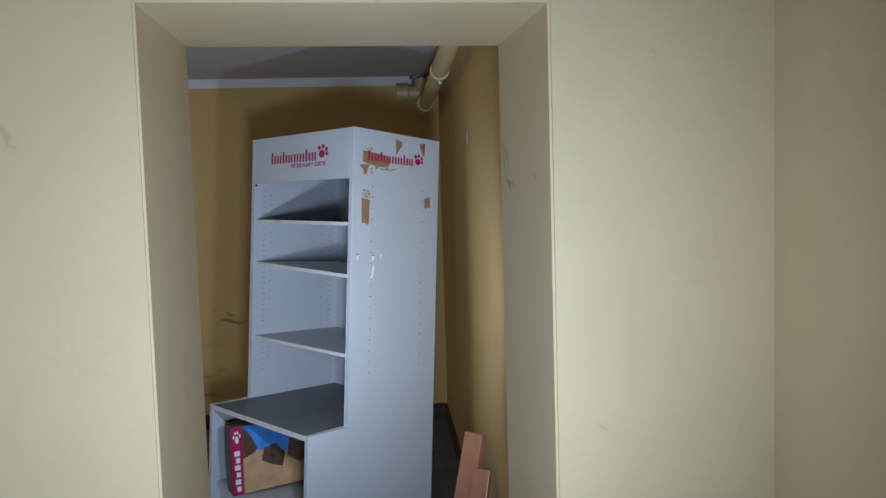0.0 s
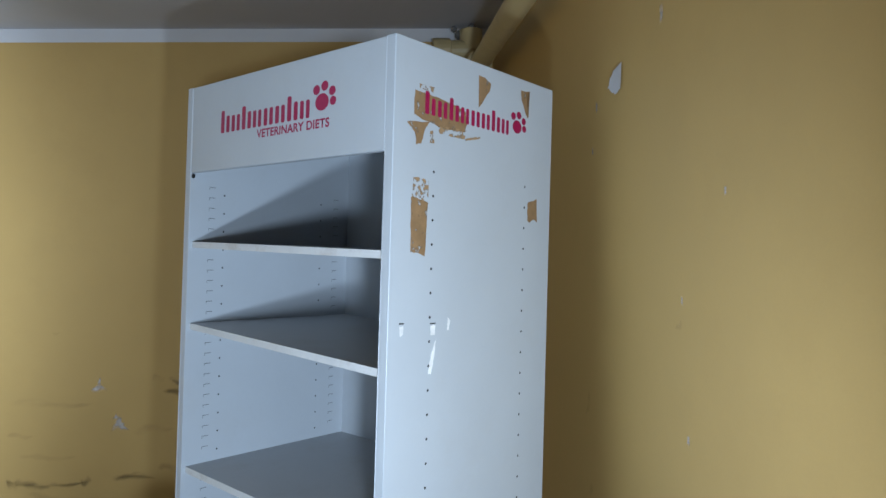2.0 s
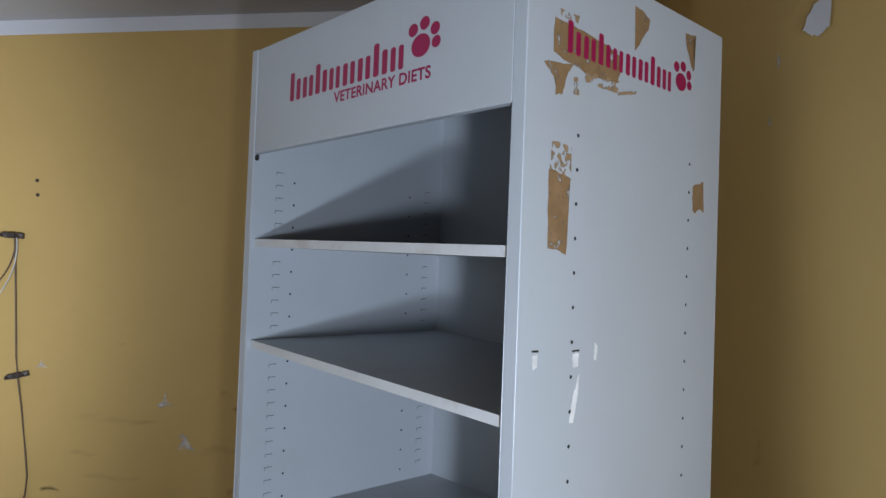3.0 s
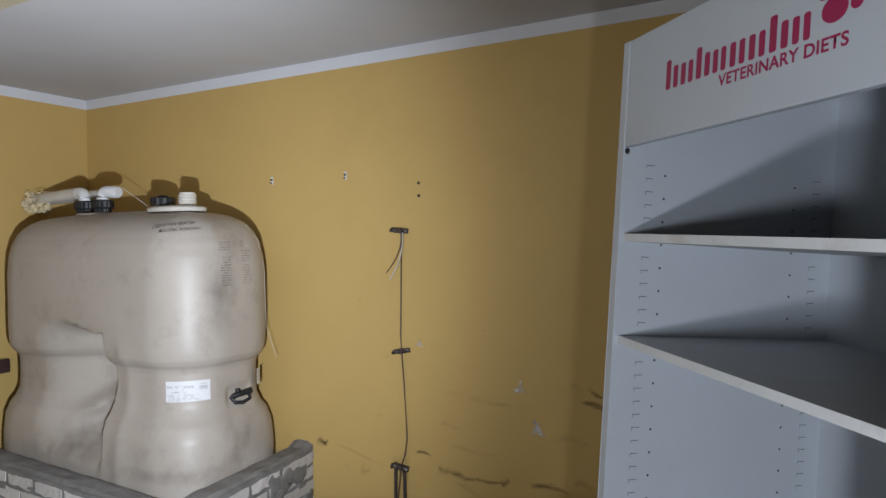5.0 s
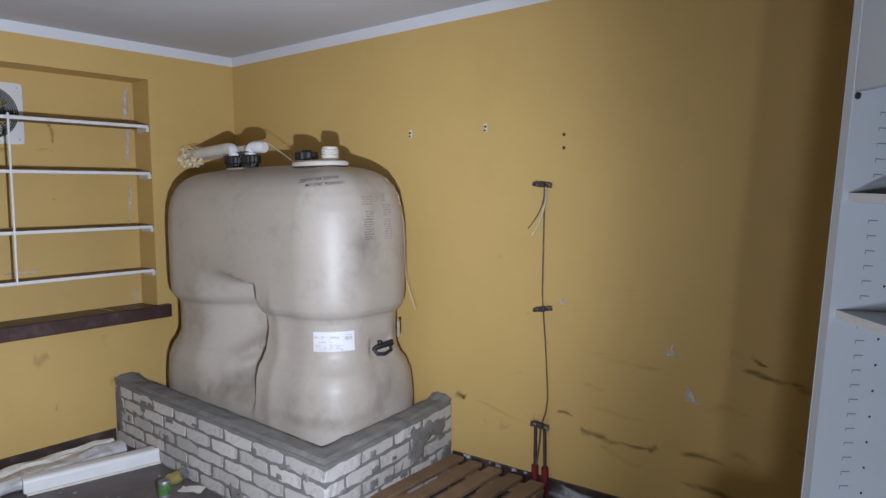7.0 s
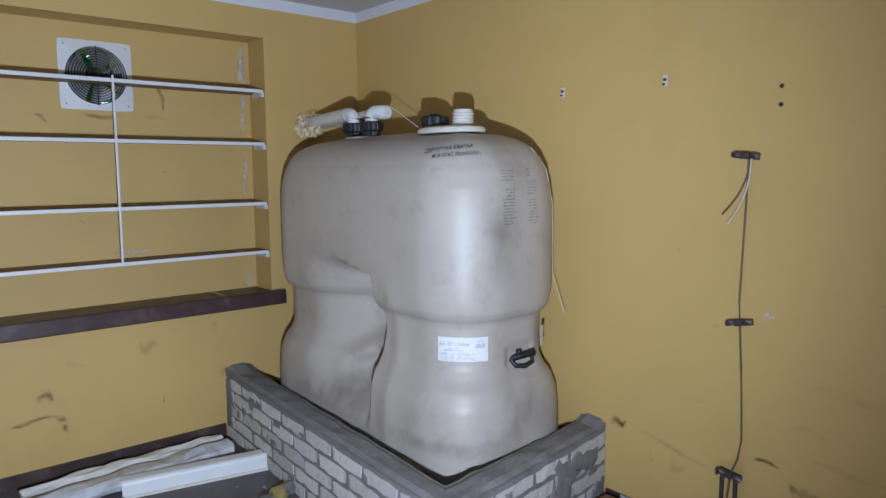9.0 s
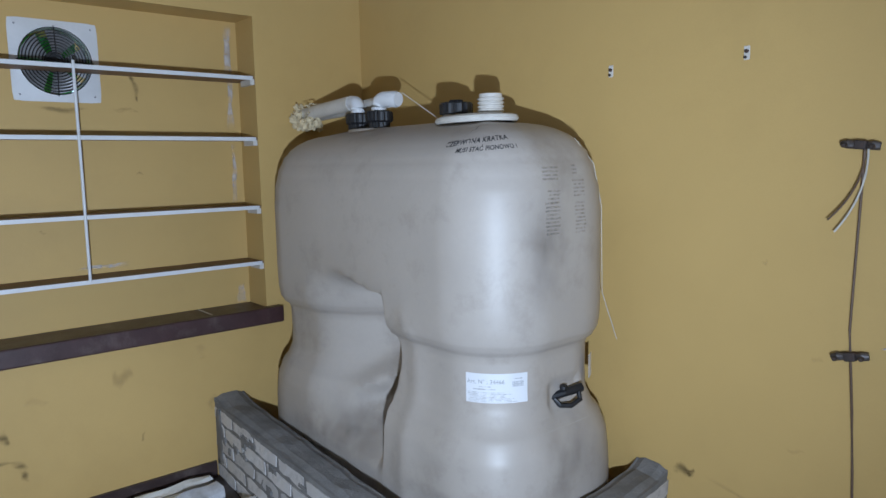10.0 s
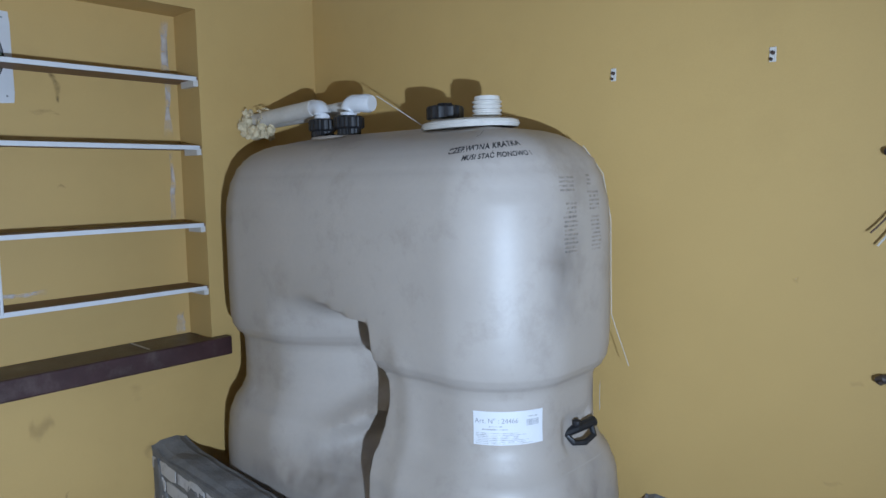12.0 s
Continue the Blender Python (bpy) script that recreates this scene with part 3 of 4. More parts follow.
brand_blocks(header, lambda x, z: Vector((0.0003, 0.605 - x, 1.812 + z)), 0.445, 0.055)
part("caption", lettering("VETERINARY DIETS", 0.0265, lambda x, y: Vector((0.0003, 0.450 - x, 1.787 + y)), squeeze=1.10, bold=0.0007), M_pink, header)
right_side = [o for o in cabinet.children if o.name.startswith("side_panel")][0]
left_side = [o for o in cabinet.children if o.name.startswith("side_panel")][1]
brand_blocks(right_side, lambda x, z: Vector((0.085 + x, -0.0007, 1.806 + z)), 0.360, 0.046)


def ragged(parent, place, corners, mat, name="tape_remnant", rough=0.002, label=""):
    """A torn flat patch between four or more corners, its border broken at random."""
    pts = []
    for (xa, za), (xb, zb) in zip(corners, corners[1:] + corners[:1]):
        for i in range(6):
            f = i / 6
            pts.append((xa + (xb - xa) * f + random.uniform(-rough, rough), za + (zb - za) * f + random.uniform(-rough, rough)))
    bm = bmesh.new()
    if mat in SOFT:
        fade = bm.verts.layers.float.new("fade")
        cx, cz = sum(p[0] for p in pts) / len(pts), sum(p[1] for p in pts) / len(pts)
        rings = [[bm.verts.new(place(cx + k * (p[0] - cx), cz + k * (p[1] - cz))) for p in pts] for k in (0.7, 1.25)]
        for v in rings[0]:
            v[fade] = 1.0
        bmesh.ops.triangulate(bm, faces=[bm.faces.new(rings[0])])
        for i in range(len(pts)):
            j = (i + 1) % len(pts)
            bm.faces.new((rings[0][i], rings[0][j], rings[1][j], rings[1][i]))
    else:
        bm.faces.new([bm.verts.new(place(*p)) for p in pts])
        bmesh.ops.triangulate(bm, faces=bm.faces[:])
    return part(name, bm, mat, parent, label)


on_side = lambda x, z: Vector((x, -0.0004, z))
over_side = lambda x, z: Vector((x, -0.0010, z))
TAPE = "brown parcel tape residue"
TAPES = ((M_tape, [(0.055, 1.848), (0.098, 1.846), (0.156, 1.841), (0.211, 1.832), (0.217, 1.806), (0.210, 1.788), (0.137, 1.785), (0.076, 1.794), (0.054, 1.800)]),
         (M_tape, [(0.034, 1.783), (0.100, 1.792), (0.086, 1.775), (0.078, 1.746), (0.062, 1.742), (0.061, 1.763)]),
         (M_tape, [(0.253, 1.919), (0.274, 1.918), (0.297, 1.909), (0.293, 1.892), (0.256, 1.849)]),
         (M_tape, [(0.412, 1.917), (0.448, 1.921), (0.446, 1.912), (0.433, 1.911), (0.446, 1.863), (0.441, 1.856), (0.430, 1.873), (0.416, 1.895)]),
         (M_tape, [(0.053, 1.640), (0.100, 1.632), (0.100, 1.618), (0.096, 1.524), (0.075, 1.530), (0.054, 1.531)]),
         (M_tape, [(0.450, 1.657), (0.489, 1.669), (0.494, 1.613), (0.478, 1.619), (0.460, 1.610), (0.452, 1.615)]))
for mat, corners in TAPES:
    ragged(right_side, on_side, corners, mat, rough=0.0012, label=TAPE)
WORN = ([(0.057, 1.678), (0.100, 1.676), (0.101, 1.630), (0.054, 1.638)], [(0.101, 1.777), (0.114, 1.773), (0.114, 1.752), (0.101, 1.750)], [(0.120, 1.790), (0.215, 1.792), (0.210, 1.772), (0.130, 1.774)], [(0.066, 1.862), (0.110, 1.864), (0.108, 1.852), (0.070, 1.852)], [(0.210, 1.775), (0.262, 1.787), (0.262, 1.783), (0.212, 1.769)])
for corners in WORN:
    ragged(right_side, over_side, corners, M_tape_worn, rough=0.0015, label=TAPE)
CHIPS = ([(0.119, 1.386), (0.133, 1.386), (0.133, 1.366), (0.120, 1.366)], [(0.122, 1.325), (0.138, 1.362), (0.133, 1.325), (0.125, 1.287), (0.115, 1.289)], [(0.172, 1.398), (0.179, 1.392), (0.176, 1.372), (0.170, 1.374)], [(0.031, 1.389), (0.042, 1.388), (0.040, 1.371), (0.032, 1.369)])
for corners in CHIPS:
    ragged(right_side, on_side, corners, M_chip, "paint_chip", 0.001)
for x0, x1, z in ((0.117, 0.134, 1.388), (0.029, 0.043, 1.392)):
    ragged(right_side, on_side, [(x0, z), (x1, z), (x1, z + 0.0025), (x0, z + 0.0025)], M_dot, "tab_slot", 0.0004)


def dots(rows, normal, radius=0.003):
    """Small round holes, drawn as thin dark discs, as one mesh."""
    bm = bmesh.new()
    nrm = Vector(normal)
    for p in rows:
        a = nrm.orthogonal().normalized()
        b = nrm.cross(a)
        bm.faces.new([bm.verts.new(Vector(p) + radius * (math.cos(t) * a + math.sin(t) * b) + 0.0004 * nrm) for t in (2 * math.pi * i / 8 for i in range(8))])
    return bm


PINS = [1.682 - 0.0487 * k for k in range(18)]
tagged(part("peg_holes", dots([(x, 0, z + 0.012) for x in (0.116, 0.438) for z in PINS], (0, -1, 0)), M_dot, right_side), kind="stuff")
inside = [(x, CW - CT, z - 0.01) for x in (0.10, 0.43) for z in PINS]
tagged(part("peg_holes", dots(inside, (0, -1, 0), 0.0026), M_dot, left_side), kind="stuff")
# pressed slots as flat strips, the shade inside them put into a grey colour
bm = bmesh.new()
for x in (0.055, 0.480):
    for k in range(34):
        z = 1.69 - 0.0275 * k
        if min(abs(z - s) for s in (1.54, 1.33, 0.96)) < 0.02:
            continue
        y = CW - CT - 0.0006
        for x0, x1, z0, z1 in ((x, x + 0.018, z, z + 0.0017), (x, x + 0.0012, z - 0.006, z)):
            bm.faces.new([bm.verts.new(p) for p in ((x0, y, z0), (x1, y, z0), (x1, y, z1), (x0, y, z1))])
tagged(part("slotting", bm, M_slot, left_side), kind="stuff")
part("corner_bolt", lathe([(0.006, 0), (0.006, 0.004), (0.003, 0.005)], 10, matrix=Matrix.Translation((0.006, CW - CT - 0.008, 1.715)) @ pose(0, 0, 0, 0, -90, 0)), M_dot, cabinet)

# a printed packing box on the low shelf of the cabinet
pack = empty("packing_box", "printed cardboard packing box with magenta spine band", "box", pose(-0.572, 3.372, 0.288, 0, 0, 116.6))
part("carton", box(0, 0.09, 0, 0.36, 0, 0.320, 0.002), M_rock_print, pack)
on_pack = lambda y, z: Vector((-0.0008, y * 0.766, z * 1.576))
over_pack = lambda y, z: Vector((-0.0014, y * 0.766, z * 1.576))


def sheet(points, place, mat, name, parent, label=""):
    bm = bmesh.new()
    bm.faces.new([bm.verts.new(place(*p)) for p in points])
    bmesh.ops.triangulate(bm, faces=bm.faces[:])
    return part(name, bm, mat, parent, label)


sheet([(0.002, 0.002), (0.40, 0.002), (0.40, 0.105), (0.30, 0.125), (0.18, 0.10), (0.002, 0.115)], on_pack, M_sand_print, "printed_ground", pack, "printed sandy ground")
sheet([(0.002, 0.115), (0.18, 0.10), (0.30, 0.125), (0.40, 0.105), (0.40, 0.20), (0.002, 0.20)], on_pack, M_sky_print, "printed_sky", pack, "printed blue sky")
sheet([(0.40, 0.20), (0.35, 0.17), (0.31, 0.13), (0.33, 0.118), (0.40, 0.105)], over_pack, M_rock_print, "printed_rock", pack)
sheet([(0.002, 0.17), (0.06, 0.185), (0.11, 0.15), (0.13, 0.09), (0.05, 0.06), (0.002, 0.07)], over_pack, M_rock_print, "printed_rock", pack)
sheet([(0.14, 0.10), (0.20, 0.135), (0.27, 0.125), (0.29, 0.09), (0.22, 0.07), (0.16, 0.06)], over_pack, M_rock_print, "printed_rock", pack)
sheet([(0.40, 0.001), (0.468, 0.001), (0.468, 0.202), (0.40, 0.202)], on_pack, M_pink, "spine_band", pack, "magenta spine band")
for k in range(6):
    z = 0.012 + 0.021 * k
    sheet([(0.418, z), (0.450 if k % 2 else 0.442, z), (0.450 if k % 2 else 0.442, z + 0.015), (0.418, z + 0.015)], over_pack, M_paper, "logo_block", pack)
for cy, cz, r in ((0.432, 0.165, 0.011), (0.414, 0.176, 0.005), (0.426, 0.185, 0.005), (0.440, 0.185, 0.005), (0.450, 0.174, 0.005)):
    sheet([(cy + r * math.cos(2 * math.pi * i / 14), cz + r * math.sin(2 * math.pi * i / 14)) for i in range(14)], over_pack, M_paper, "logo_block", pack)

# boards leaning in the corner
for top, foot, wd, tk in (((0.185, 2.83, 0.652), (0.03, 2.66, 0.0), 0.088, 0.034), ((0.200, 2.74, 0.535), (0.075, 2.54, 0.0), 0.072, 0.030)):
    d = (Vector(top) - Vector(foot))
    m = Matrix.Translation(foot) @ d.to_track_quat("Z", "Y").to_matrix().to_4x4()
    bm = box(-wd / 2, wd / 2, -tk / 2, tk / 2, 0.012, d.length, 0.003)
    tagged(part("wooden_board", bm, M_board, matrix=m), "red-brown varnished board leaning in the corner", "board", "boards in the corner")

# ---- waste pipe along the side wall ----
pipe = empty("waste_pipe", "cream painted waste pipe along the top of the wall", "pipe", Matrix.Translation((0.165, 4.9, 2.29)))
PX, PZ = 0.142, 2.275
unp = Matrix.Translation((-0.165, -4.9, -2.29))
part("main_run", tube([(PX, YF + 0.01, PZ - 0.01), (PX, 3.5, PZ), (PX - 0.01, 4.86, PZ + 0.012)], 0.043, 24), M_pipe, pipe, smooth=True, matrix=unp)
for y in (3.62, 2.6):
    part("clamp_ring", tube([(PX, y - 0.014, PZ), (PX, y + 0.014, PZ)], 0.049, 24), M_pipe, pipe, matrix=unp)
    part("clamp_ear", box(PX - 0.012, PX + 0.012, y - 0.01, y + 0.01, PZ - 0.068, PZ - 0.047, 0.003), M_steel, pipe, matrix=unp)
part("socket", tube([(PX - 0.01, 4.80, PZ + 0.012), (PX - 0.01, 4.815, PZ + 0.012), (PX - 0.01, 4.90, PZ + 0.014), (PX - 0.01, 5.0, PZ + 0.014)], [0.054, 0.058, 0.058, 0.052], 24), M_pipe, pipe, smooth=True, matrix=unp)
part("bend", tube(curve((PX - 0.01, 4.98, PZ + 0.014), (PX - 0.01, 5.06, PZ + 0.02), (PX - 0.012, 5.06, 2.40), 8) + [Vector((PX - 0.012, 5.06, 2.50))], 0.054, 20), M_pipe, pipe, smooth=True, matrix=unp)
part("branch", tube([(PX - 0.01, 5.06, 2.40), (0.03, 5.06, 2.40), (0.025, 5.06, 2.40), (-0.055, 5.06, 2.40)], [0.052, 0.052, 0.062, 0.062], 20), M_pipe, pipe, matrix=unp)
bm = bmesh.new()
for k in range(9):
    c = Vector((0.02 + 0.12 * random.random(), 5.04 + 0.06 * random.random(), 2.47 + 0.05 * random.random()))
    bmesh.ops.create_icosphere(bm, subdivisions=1, radius=0.016 + 0.012 * random.random(), matrix=Matrix.Translation(c))
part("sealing_foam", lump(bm, 1, 0.006, 40), M_mortar, pipe, "grey crumbled sealing", matrix=unp)

# ---- tank fittings ----


def on_tank(s, z, out=0.0):
    p = tank_point(s, z)
    _, n = outline(s)
    e = 0.004
    dz = tank_point(s, z + e) - tank_point(s, z - e)
    ds = tank_point(s + e, z) - tank_point(s - e, z)
    nn = ds.cross(dz).normalized()
    return p + out * nn


def wrapped(s0, s1, z0, z1, out, cols=24, rows=6):
    bm = bmesh.new()
    g = [[bm.verts.new(on_tank(s0 + (s1 - s0) * i / cols, z0 + (z1 - z0) * j / rows, out)) for i in range(cols + 1)] for j in range(rows + 1)]
    for j in range(rows):
        for i in range(cols):
            bm.faces.new((g[j][i], g[j][i + 1], g[j + 1][i + 1], g[j + 1][i]))
    return bm


def soft_patch(s0, s1, z0, z1):
    """A film of dirt on the tank that thins out to nothing at its border."""
    bm = wrapped(s0, s1, z0, z1, 0.0012, 24, 12)
    fade = bm.verts.layers.float.new("fade")
    bm.verts.ensure_lookup_table()
    for k, v in enumerate(bm.verts):
        f, h = (k % 25) / 24, (k // 25) / 12
        v[fade] = math.sin(math.pi * f) * math.sin(math.pi * h)
    return bm


sticker = part("label", wrapped(1.192, 1.460, 0.751, 0.854, 0.0020), M_paper, tank, "white printed paper label", matrix=back)
part("caption", lettering("Art. N° : 24466", 0.0215, lambda x, y: on_tank(1.198 + x * 1.12, 0.818 + y, 0.0028)), M_ink, sticker)
rows_ = [(1.25, 1.30, 0.806, 0.810), (1.225, 1.32, 0.797, 0.801)] + [(1.20, 1.31 + 0.11 * random.random(), 0.786 - 0.0052 * k, 0.7885 - 0.0052 * k) for k in range(7)]
for s0, s1, z0, z1 in rows_:
    part("text_bar", wrapped(s0, s1, z0, z1, 0.0028, 8, 1), M_emboss, sticker)
s = 1.392
while s < 1.440:
    wd = random.choice((0.0016, 0.0028))
    part("barcode_bar", wrapped(s, s + wd, 0.808, 0.827, 0.0028, 1, 1), M_ink, sticker)
    s += wd + random.choice((0.0015, 0.0025))
part("text_bar", wrapped(1.395, 1.436, 0.834, 0.838, 0.0028, 3, 1), M_emboss, sticker)
part("side_label", wrapped(1.80, 1.868, 0.765, 0.855, 0.024, 6, 3), M_paper, tank, "small white side label", matrix=back)
part("handwriting", lettering("CZERWONA KRATKA", 0.030, bold=0.0004, place=lambda x, y: on_tank(1.082 + x * 1.0, 1.614 + y * 0.80 + x * 0.075, 0.0016)), M_pen, tank, "black marker handwriting", matrix=back)
part("handwriting", lettering("MUSI STAĆ PIONOWO !", 0.025, bold=0.0004, place=lambda x, y: on_tank(1.160 + x * 0.94, 1.594 + y * 0.85 + x * 0.05, 0.0016)), M_pen, tank, "black marker handwriting", matrix=back)
part("pen_mark", wrapped(1.180, 1.184, 1.664, 1.686, 0.0016, 1, 4), M_pen, tank, matrix=back)
for s0, s1, zt, n_ in ((1.500, 1.592, 1.545, 4), (1.516, 1.58, 1.468, 4), (1.500, 1.575, 1.428, 9), (1.650, 1.690, 1.55, 3), (1.645, 1.715, 1.50, 5), (1.645, 1.71, 1.425, 9)):
    for k in range(n_):
        part("moulded_text_bar", wrapped(s0 + 0.006 * random.random(), s1 - 0.014 * random.random(), zt - 0.0125 * k - 0.0065, zt - 0.0125 * k, 0.0011, 6, 1), M_emboss, tank, matrix=back)

for s0, s1, z0, z1 in ((0.30, 0.70, 0.40, 0.60), (0.02, 0.80, 0.36, 0.47), (0.90, 1.50, 0.36, 0.44), (1.46, 1.78, 0.40, 0.70), (1.40, 1.62, 1.05, 1.50)):
    part("dirt_stain", soft_patch(s0, s1, z0, z1), M_grime, tank, "thin grey dirt", matrix=back)

TOPZ = 1.728
bm = lathe([(0.0, -0.016), (0.188, -0.016), (0.196, -0.004), (0.190, 0.006), (0.170, 0.012), (0.10, 0.018), (0.0, 0.018)], 40)
for v in bm.verts:
    v.co.y *= 0.62
part("access_flange", bm, M_dirty_white, tank, "pale oval flange", smooth=True, matrix=back @ Matrix.Translation((-3.55, 4.775, TOPZ)))
cap = part("screw_cap", lathe([(0.058, 0.010), (0.062, 0.014), (0.062, 0.050), (0.056, 0.056), (0.024, 0.058), (0.022, 0.066), (0.0, 0.068)], 48, ribs=16, rib_depth=0.004), M_black, tank, "black ribbed screw cap", matrix=back @ Matrix.Translation((-3.650, 4.765, TOPZ + 0.012)))
part("cap_neck", lathe([(0.050, 0.0), (0.050, 0.03)], 28), M_dirty_white, tank, matrix=back @ Matrix.Translation((-3.650, 4.765, TOPZ)))
prof = [(0.044, 0.01), (0.044, 0.018)]
for k in range(4):
    prof += [(0.044, 0.022 + 0.014 * k), (0.050, 0.026 + 0.014 * k), (0.050, 0.029 + 0.014 * k), (0.044, 0.033 + 0.014 * k)]
prof += [(0.042, 0.088), (0.037, 0.088), (0.037, 0.02)]
part("threaded_neck", lathe(prof, 32), M_dirty_white, tank, "open white threaded neck", smooth=True, matrix=back @ Matrix.Translation((-3.482, 4.79, TOPZ)))
bm = lathe([(0.0, -0.014), (0.150, -0.014), (0.155, 0.0), (0.145, 0.006), (0.0, 0.008)], 40)
for v in bm.verts:
    v.co.y *= 0.6
part("access_flange", bm, M_tank, tank, smooth=True, matrix=back @ Matrix.Translation((-4.245, 4.775, TOPZ - 0.010)))
for x, r in ((-4.330, 0.054), (-4.160, 0.058)):
    m = back @ Matrix.Translation((x, 4.755, TOPZ))
    part("union_nut", lathe([(0.044, -0.002), (0.044, 0.020), (r - 0.006, 0.022), (r, 0.028), (r, 0.064), (r - 0.008, 0.071), (0.030, 0.073)], 48, ribs=20, rib_depth=0.004), M_black, tank, "black ribbed union nut", matrix=m)
e1 = [(-4.330, 4.755, TOPZ + 0.045), (-4.330, 4.755, TOPZ + 0.075)] + [tuple(p) for p in curve((-4.330, 4.755, TOPZ + 0.085), (-4.330, 4.755, TOPZ + 0.122), (-4.372, 4.758, TOPZ + 0.122), 8)] + [(-4.40, 4.76, TOPZ + 0.122)]
part("elbow", tube(e1, 0.033, 20), M_white, tank, "white plastic elbow", smooth=True, matrix=back)
e2 = [(-4.160, 4.755, TOPZ + 0.045), (-4.160, 4.755, TOPZ + 0.075)] + [tuple(p) for p in curve((-4.160, 4.755, TOPZ + 0.085), (-4.160, 4.757, TOPZ + 0.122), (-4.12, 4.765, TOPZ + 0.120), 8)] + [(-4.065, 4.78, TOPZ + 0.116), (-4.050, 4.783, TOPZ + 0.115)]
part("elbow", tube(e2, [0.034] * 11 + [0.036, 0.030], 20), M_white, tank, "white plastic elbow", smooth=True, matrix=back)
part("vent_pipe", tube([(-4.385, 4.76, TOPZ + 0.122), (-4.65, 4.775, TOPZ + 0.112), (-4.90, 4.79, TOPZ + 0.10)], 0.036, 20), M_dirty_white, tank, "dusty white plastic vent pipe", smooth=True, matrix=back)
part("vent_pipe", tube([(-4.20, 4.83, TOPZ + 0.118), (-4.55, 4.845, TOPZ + 0.108), (-4.90, 4.86, TOPZ + 0.10)], 0.030, 16), M_dirty_white, tank, "dusty white plastic vent pipe", smooth=True, matrix=back)
bm = bmesh.new()
for k in range(46):
    c = Vector((-4.912 + 0.045 * random.random(), 4.715 + 0.165 * random.random(), TOPZ + 0.03 + 0.125 * random.random()))
    bmesh.ops.create_icosphere(bm, subdivisions=2, radius=0.012 + 0.013 * random.random(), matrix=Matrix.Translation(c))
for k in range(30):
    c = Vector((-4.89 + 0.20 * random.random(), 4.725 + 0.05 * random.random(), TOPZ + 0.030 + 0.035 * random.random()))
    bmesh.ops.create_icosphere(bm, subdivisions=2, radius=0.010 + 0.012 * random.random(), matrix=Matrix.Translation(c))
for v in bm.verts:
    v.co += 0.010 * noise.noise_vector(v.co * 45) + 0.005 * noise.noise_vector(v.co * 130)
    v.co.x = max(v.co.x, XL + 0.001)
for k in range(34):
    c = Vector((-4.87 + 0.16 * random.random(), 4.70 + 0.10 * random.random(), TOPZ + 0.03 + 0.12 * random.random()))
    step = [Vector((random.uniform(-1, 1), random.uniform(-1, 1), random.uniform(-1, 1))) * 0.020 for _ in range(3)]
    tube(curve(c, c + step[0], c + step[0] + step[1], 5), 0.0022, 5, bm)
tagged(part("mounting_foam", bm, M_foam), "yellowed mounting foam round the pipe hole in the wall", "foam", kind="stuff")

# the black lifting clamp on the tank's end
clamp_at = on_tank(1.66, 0.735, 0.012)
clamp = part("carry_handle", tube([clamp_at + Vector((-0.035, -0.062, -0.012)), clamp_at + Vector((0.0, 0.0, 0.004)), clamp_at + Vector((0.02, 0.07, 0.014))], [0.017, 0.015, 0.017], 10), M_black, tank, "black plastic carry handle", matrix=back)
part("bow", tube([clamp_at + Vector(v) for v in ((-0.018, -0.040, -0.008), (0.006, -0.030, -0.034), (0.026, 0.006, -0.038), (0.034, 0.046, -0.022), (0.018, 0.054, 0.008))], 0.010, 8), M_black, clamp)
part("knob", lathe([(0.012, 0), (0.014, 0.006), (0.014, 0.016), (0.006, 0.02)], 12, matrix=Matrix.Translation(clamp_at + Vector((0.006, -0.012, 0.018)))), M_black, clamp)

cord_pts = [on_tank(1.80, 1.64, 0.004), on_tank(1.84, 1.55, 0.004), on_tank(1.86, 1.40, 0.004), on_tank(1.87, 1.2, 0.004), on_tank(1.87, 1.08, 0.006)]
cord_pts += [cord_pts[-1] + Vector((0.02, 0.004, -0.06)), cord_pts[-1] + Vector((0.042, 0.008, -0.12)), cord_pts[-1] + Vector((0.060, 0.010, -0.17))]
part("cord", tube(cord_pts, 0.0013, 6), M_cord, tank, "thin pale cord", matrix=back)
part("cord", tube(curve((-4.02, 4.78, TOPZ + 0.14), (-3.9, 4.80, TOPZ + 0.07), (-3.78, 4.80, TOPZ + 0.004)), 0.002, 5), M_cord, tank, "thin pale cord", matrix=back)

# ---- wall: clamps with cables, hooks ----


def wall_clamp(x, z, tilt):
    c = empty("pipe_clamp", "rusty bolted steel pipe clamp on the wall", "clamp", Matrix.Translation((x, YB - 0.002, z)) @ pose(0, 0, 0, 0, tilt, 0), "wall clamps")
    part("backplate", box(-0.045, 0.045, -0.012, 0.0, -0.012, 0.012, 0.003), M_rust, c)
    for sx in (-1, 1):
        part("jaw", tube([(sx * 0.012, -0.018, 0), (sx * 0.034, -0.024, 0.002), (sx * 0.050, -0.020, 0)], [0.009, 0.013, 0.010], 10), M_clamp, c)
        part("bolt", lathe([(0.007, 0), (0.007, 0.012), (0.004, 0.016)], 6, matrix=Matrix.Translation((sx * 0.036, -0.036, -0.002)) @ pose(0, 0, 0, 90, 0, 0)), M_rust, c)
    part("bridge", box(-0.016, 0.016, -0.034, -0.010, -0.012, 0.014, 0.004), M_rust, c)
    return c


